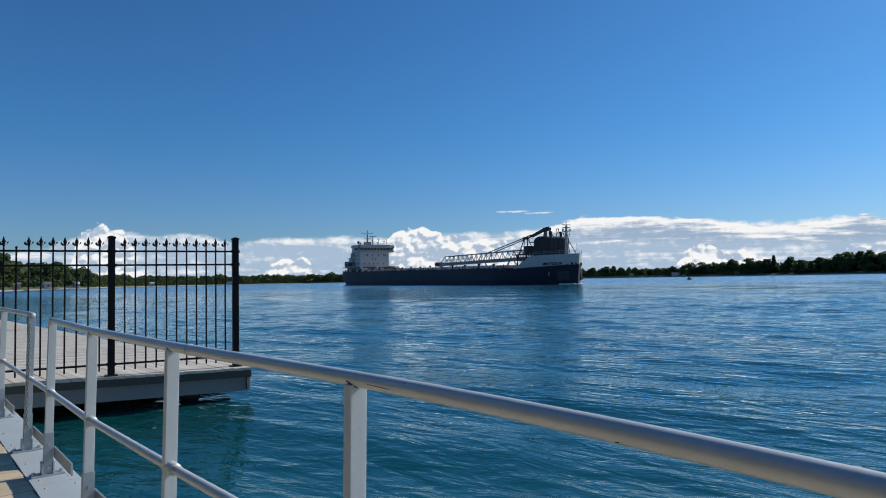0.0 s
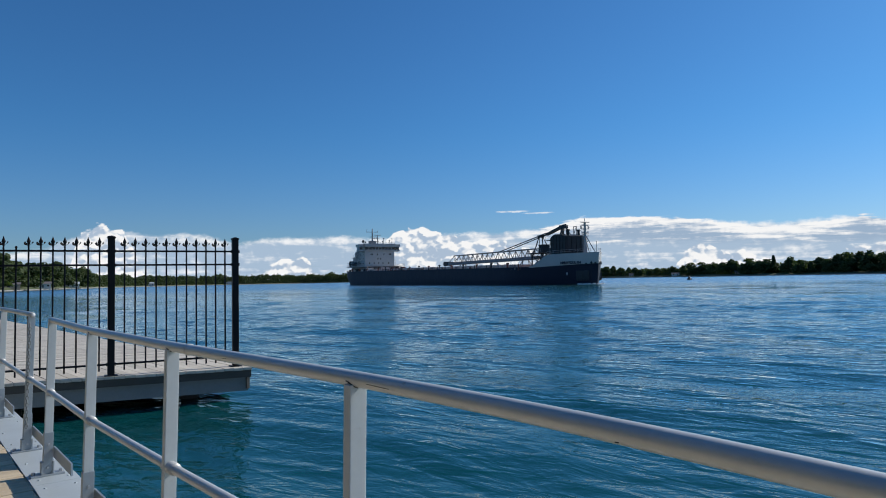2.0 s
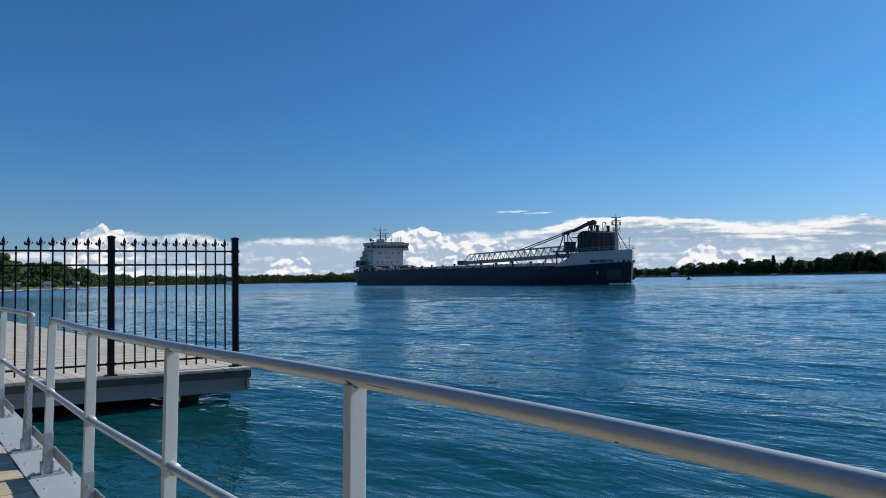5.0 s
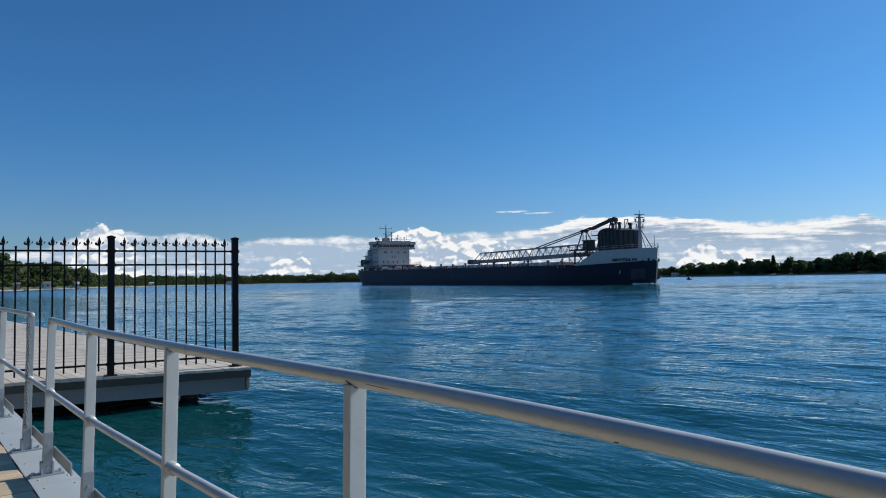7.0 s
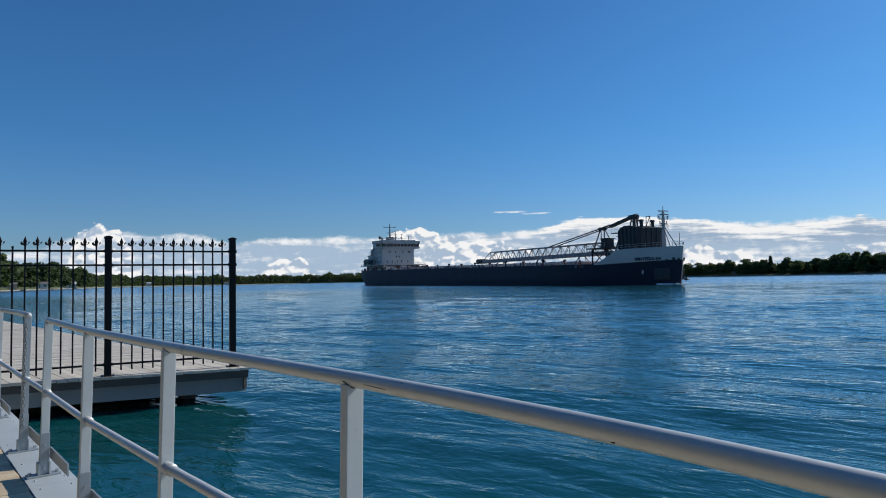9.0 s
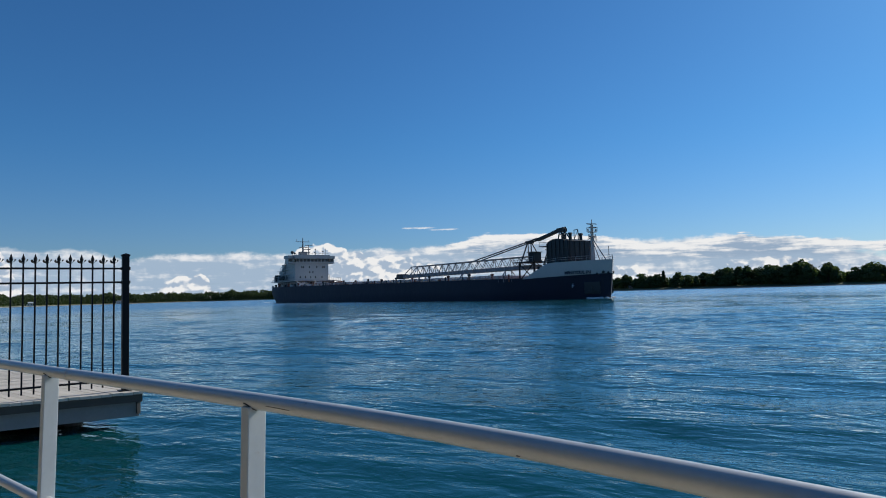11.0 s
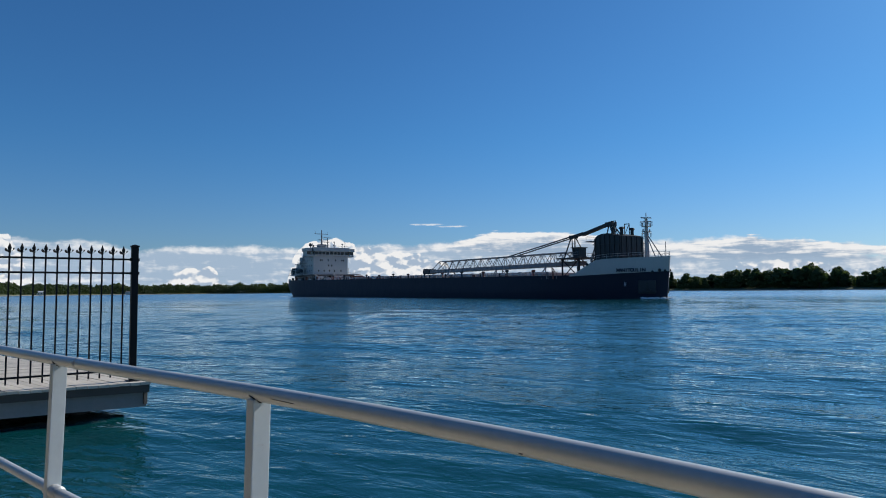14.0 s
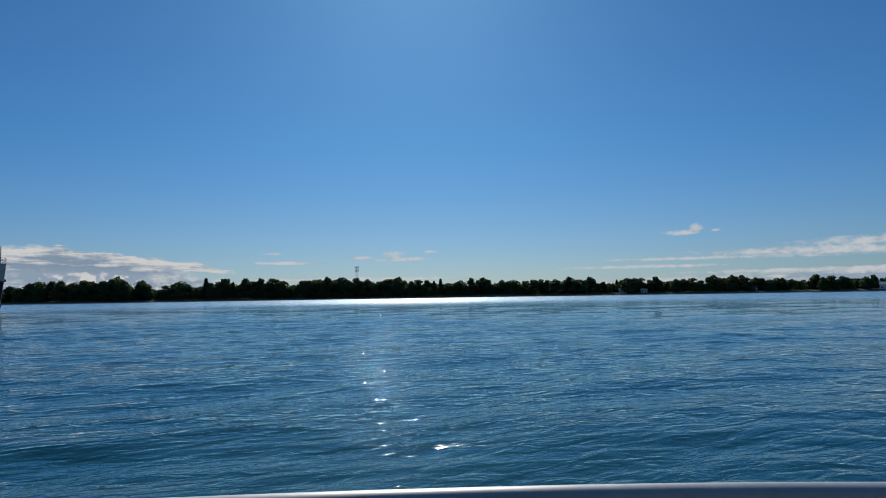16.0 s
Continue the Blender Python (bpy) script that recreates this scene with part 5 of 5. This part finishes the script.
def build_woods():
    """Dense woods behind the first trees and along the most distant bank."""
    rng = np.random.default_rng(9)
    bits = []
    for a0, a1, count, back0, back1, size in ((8, 104, 30000, 20, 70, 1.6), (-50, -27.5, 14000, 18, 55, 1.3), (-28.5, 12, 30000, 4, 50, 1.6)):
        a = rng.uniform(a0, a1, count)
        back = rng.uniform(back0, back1, count)
        for ai, bi in zip(a, back):
            bump = 0.60 + 0.26 * noise.noise((ai * 1.3, bi * 0.04, 4)) + 0.16 * noise.noise((ai * 4.1, bi * 0.1, 9))
            h = tree_line_height(ai) * bump
            if bi > 50:
                h *= 1.02
            f = rng.uniform() ** 0.7
            p = bank_at(ai, bi)
            bits.append((p.x, p.y, WATER + 1.2 + h * f, size * rng.uniform(0.6, 1.3)))
    bits = np.array(bits)
    n = len(bits)
    ang = np.arange(5) * 1.2566
    nor = rng.normal(size=(n, 3))
    nor[:, 2] = np.abs(nor[:, 2]) * 0.7
    nor /= np.linalg.norm(nor, axis=1)[:, None]
    ref = np.where(np.abs(nor[:, 2:3]) > 0.8, [[1, 0, 0]], [[0, 0, 1]])
    t1 = np.cross(nor, ref)
    t1 /= np.linalg.norm(t1, axis=1)[:, None]
    t2 = np.cross(nor, t1)
    rad = bits[:, 3:4, None] * rng.uniform(0.7, 1.25, (n, 5, 1))
    ring = bits[:, None, :3] + (t1[:, None] * np.cos(ang)[None, :, None] + t2[:, None] * np.sin(ang)[None, :, None]) * rad
    tip = bits[:, :3] + nor * bits[:, 3:4] * 0.5
    verts = np.concatenate([ring, tip[:, None]], 1).reshape(-1, 3)
    k = (np.arange(n) * 6)[:, None, None]
    j = np.arange(5)
    faces = (np.stack([j, (j + 1) % 5, np.full(5, 5)], 1)[None] + k).reshape(-1, 3)
    me = bpy.data.meshes.new("far_woods")
    me.from_pydata(verts.tolist(), [], faces.tolist())
    me.materials.append(M_WOODS)
    tagged(new("far_woods", me), "dense dark green woods along the far banks", "woods", kind="stuff")


build_woods()

# ---- houses, boathouses and tower of the far bank ----
M_SIDING = material("pale_siding", (0.62, 0.60, 0.56), 0.7, 0.0, 0.08, 0.5, 4)
M_SIDING2 = material("tan_siding", (0.36, 0.30, 0.24), 0.7, 0.0, 0.08, 0.5, 4)
M_ROOF = material("grey_shingle", (0.16, 0.15, 0.15), 0.8, 0.0, 0.15, 0.5, 4)
M_ROOF2 = material("pale_metal_roof", (0.6, 0.62, 0.63), 0.35, 0.0, 0.06, 0.5, 4)
M_BUOY = material("buoy_paint", (0.03, 0.04, 0.035), 0.5, 0.0, 0.1, 1, 5)


def build_house(a, back, w, d, h, wall, roof, label, up=1.6, turn=0.0):
    p = bank_at(a, back)
    w, d, h = w * 0.62, d * 0.7, h * 0.85
    house = thing("house", Matrix.Translation((p.x, p.y, WATER + up)) @ pose(0, 0, 0, 0, 0, -a + turn), label, "house")
    bm = B()
    box(bm, (-w / 2, -d / 2, -1.0), (w / 2, d / 2, h), 0.03)
    prism(bm, [(-d / 2, h), (d / 2, h), (0, h + d * 0.3)], -w / 2, w / 2, Matrix(((0, 0, 1, 0), (1, 0, 0, 0), (0, 1, 0, 0), (0, 0, 0, 1))))
    part("wall", bm, wall, house)
    for s in (-1, 1):
        bm = B()
        m = Matrix.Translation((0, s * d / 4, h + d * 0.15 + 0.1)) @ pose(0, 0, 0, -s * math.degrees(math.atan(0.6)), 0, 0)
        box(bm, (-w / 2 - 0.4, -d * 0.32, -0.06), (w / 2 + 0.4, d * 0.32, 0.1), 0.0, m)
        part("roof", bm, roof, house)
    n = max(2, int(w / 3))
    for i in range(n):
        x = -w / 2 + (i + 0.5) * w / n
        bm = B()
        if i == n // 2:
            box(bm, (x - 0.5, -d / 2 - 0.05, 0), (x + 0.5, -d / 2 + 0.02, 2.1), 0.02)
            part("door", bm, M_ROOF, house)
        else:
            box(bm, (x - 0.7, -d / 2 - 0.05, 0.9), (x + 0.7, -d / 2 + 0.02, 2.2), 0.02)
            part("window", bm, M_GLASS, house)
    return house


for row in ((78.5, 9, 11, 8, 3.2, M_SIDING, M_ROOF2, "pale riverside house with a bright metal roof"),
            (80.2, 12, 9, 7, 3.0, M_SIDING, M_ROOF2, "small pale boathouse with a bright metal roof"),
            (58.3, 16, 8, 6, 3.6, M_SIDING, M_ROOF, "pale house between riverside trees"),
            (48.0, 17, 9, 7, 3.0, M_SIDING2, M_ROOF, "tan house half hidden by trees"),
            (69.5, 18, 10, 7, 3.2, M_SIDING2, M_ROOF, "tan riverside house with a shingle roof"),
            (97.4, 9, 24, 12, 4.6, M_SIDING, M_ROOF2, "long pale building with a metal roof"),
            (88.5, 18, 9, 7, 3.2, M_SIDING, M_ROOF, "small pale riverside house"),
            (24.2, 15, 10, 7, 3.0, M_SIDING2, M_ROOF, "tan riverside house with a shingle roof"),
            (19.5, 7, 14, 6, 2.6, M_SIDING, M_ROOF, "low pale boathouse at the waterline"),
            (16.0, 15, 9, 6, 3.0, M_SIDING, M_ROOF, "small pale riverside house"),
            (-33.2, 5, 13, 6, 2.6, M_SIDING2, M_ROOF, "low tan boathouse at the waterline"),
            (-31.3, 5, 16, 7, 3.2, M_SIDING, M_ROOF, "pale boathouse with a shingle roof"),
            (-29.5, 4, 22, 8, 3.4, M_SIDING, M_ROOF2, "long white boathouse with a metal roof"),
            (-24.0, 3, 18, 7, 4.0, M_SIDING, M_ROOF2, "white boathouse on the distant bank"),
            (-18.0, 3, 16, 7, 3.6, M_SIDING, M_ROOF, "pale house on the distant bank")):
    build_house(*row)


def build_dock(a, length, label):
    p = bank_at(a, 1)
    dock = thing("boat_dock", Matrix.Translation((p.x, p.y, WATER)) @ pose(0, 0, 0, 0, 0, -a - 90), label, "dock")
    bm = B()
    box(bm, (0, -1.2, 0.5), (length, 1.2, 0.7), 0.03)
    part("deck", bm, M_DECK, dock)
    for i in range(int(length / 4) + 1):
        for y in (-1.0, 1.0):
            bm = B()
            rod(bm, (i * 4, y, -2.4), (i * 4, y, 1.5), 0.14, seg=7)
            part("pile", bm, M_DARK, dock)


for a, l in ((-32.3, 16), (-30.4, 20), (-28.9, 24), (21.5, 14), (25.0, 12), (75.0, 14), (84.0, 12)):
    build_dock(a, l, "small timber boat dock on the far bank")


def build_tower():
    p = bank_at(55.75, 60)
    mast = thing("radio_tower", Matrix.Translation((p.x, p.y, WATER + 2.5)) @ pose(0, 0, 0, 0, 0, -20), "grey lattice radio tower with antenna panels above the trees", "tower")
    top = 30.0
    legs = [(1.1 * math.cos(a), 1.1 * math.sin(a)) for a in (0.5, 2.594, 4.689)]
    for x, y in legs:
        bm = B()
        rod(bm, (x, y, -1), (x * 0.75, y * 0.75, top), 0.13, 0.1, seg=6)
        part("leg", bm, M_GALV, mast)
    bm = B()
    for i in range(15):
        z0, z1 = i * 2.0, i * 2.0 + 2.0
        for j in range(3):
            a, b = legs[j], legs[(j + 1) % 3]
            rod(bm, (a[0] * 0.9, a[1] * 0.9, z0), (b[0] * 0.9, b[1] * 0.9, z1), 0.05, seg=4)
            rod(bm, (a[0] * 0.9, a[1] * 0.9, z1), (b[0] * 0.9, b[1] * 0.9, z1), 0.05, seg=4)
    part("lattice", bm, M_GALV, mast)
    for z in (26.0, 29.2):
        for j in range(6):
            a = j * math.pi / 3
            bm = B()
            box(bm, (-0.18, -0.12, -1.1), (0.18, 0.12, 1.1), 0.03, Matrix.Translation((1.9 * math.cos(a), 1.9 * math.sin(a), z)) @ pose(0, 0, 0, 0, 0, math.degrees(a) + 90))
            rod(bm, (0.6 * math.cos(a), 0.6 * math.sin(a), z), (1.9 * math.cos(a), 1.9 * math.sin(a), z), 0.07, seg=5)
            part("antenna_panel", bm, M_GALV, mast)


build_tower()


def build_buoy():
    a, d = radians(20.55), 285
    buoy = thing("buoy", pose(math.sin(a) * d, math.cos(a) * d, WATER), "dark conical channel buoy floating on the river", "buoy")
    bm = B()
    rings = [[(r * math.cos(j * math.pi / 8), r * math.sin(j * math.pi / 8), z) for j in range(16)] for z, r in ((-0.6, 0.9), (0.35, 0.95), (0.5, 0.7), (1.5, 0.12), (1.55, 0.02))]
    loft(bm, rings)
    part("float", bm, M_BUOY, buoy)
    bm = B()
    box(bm, (0.7, -0.3, 0.2), (1.15, 0.3, 0.65), 0.08)
    part("marker", bm, M_FOAM, buoy)


build_buoy()


# ---- chain on the end post of the far railing ----
def build_chain():
    bm = B()
    for i in range(30):
        z = 1.02 - i * 0.028
        m = Matrix.Translation((-0.030, 0.012 + 0.025 * (1.07 - z), z)) @ pose(0, 0, 0, 90, 0, 90 * (i % 2))
        seg, ring = 10, []
        for j in range(seg):
            a = j * 2 * math.pi / seg
            c = Vector((0.010 * math.cos(a), 0.019 * math.sin(a), 0))
            out = Vector((math.cos(a), math.sin(a), 0))
            ring.append([m @ (c + out * 0.0032 * math.cos(b) + Vector((0, 0, 0.0032 * math.sin(b)))) for b in (0, 1.571, 3.142, 4.712)])
        ring.append(ring[0])
        loft(bm, ring, caps=False)
    chain = part("chain", bm, M_BEAM2)
    chain.matrix_basis = along(6.32)
    tagged(chain, "hanging steel chain hooked to the end post", "chain")


build_chain()


# ---- what moves ----
def motions():
    times = [0, 0.1, 0.5] + list(range(1, 16)) + [15.5, 15.9, 16.0]
    walk(ship, [(t, ship_pose(t)) for t in times])
    walk(bow_wave, [(t, ship_pose(t)) for t in times])
    walk(water, [(t, pose(0.22 * t, -0.10 * t, WATER)) for t in times])


motions()
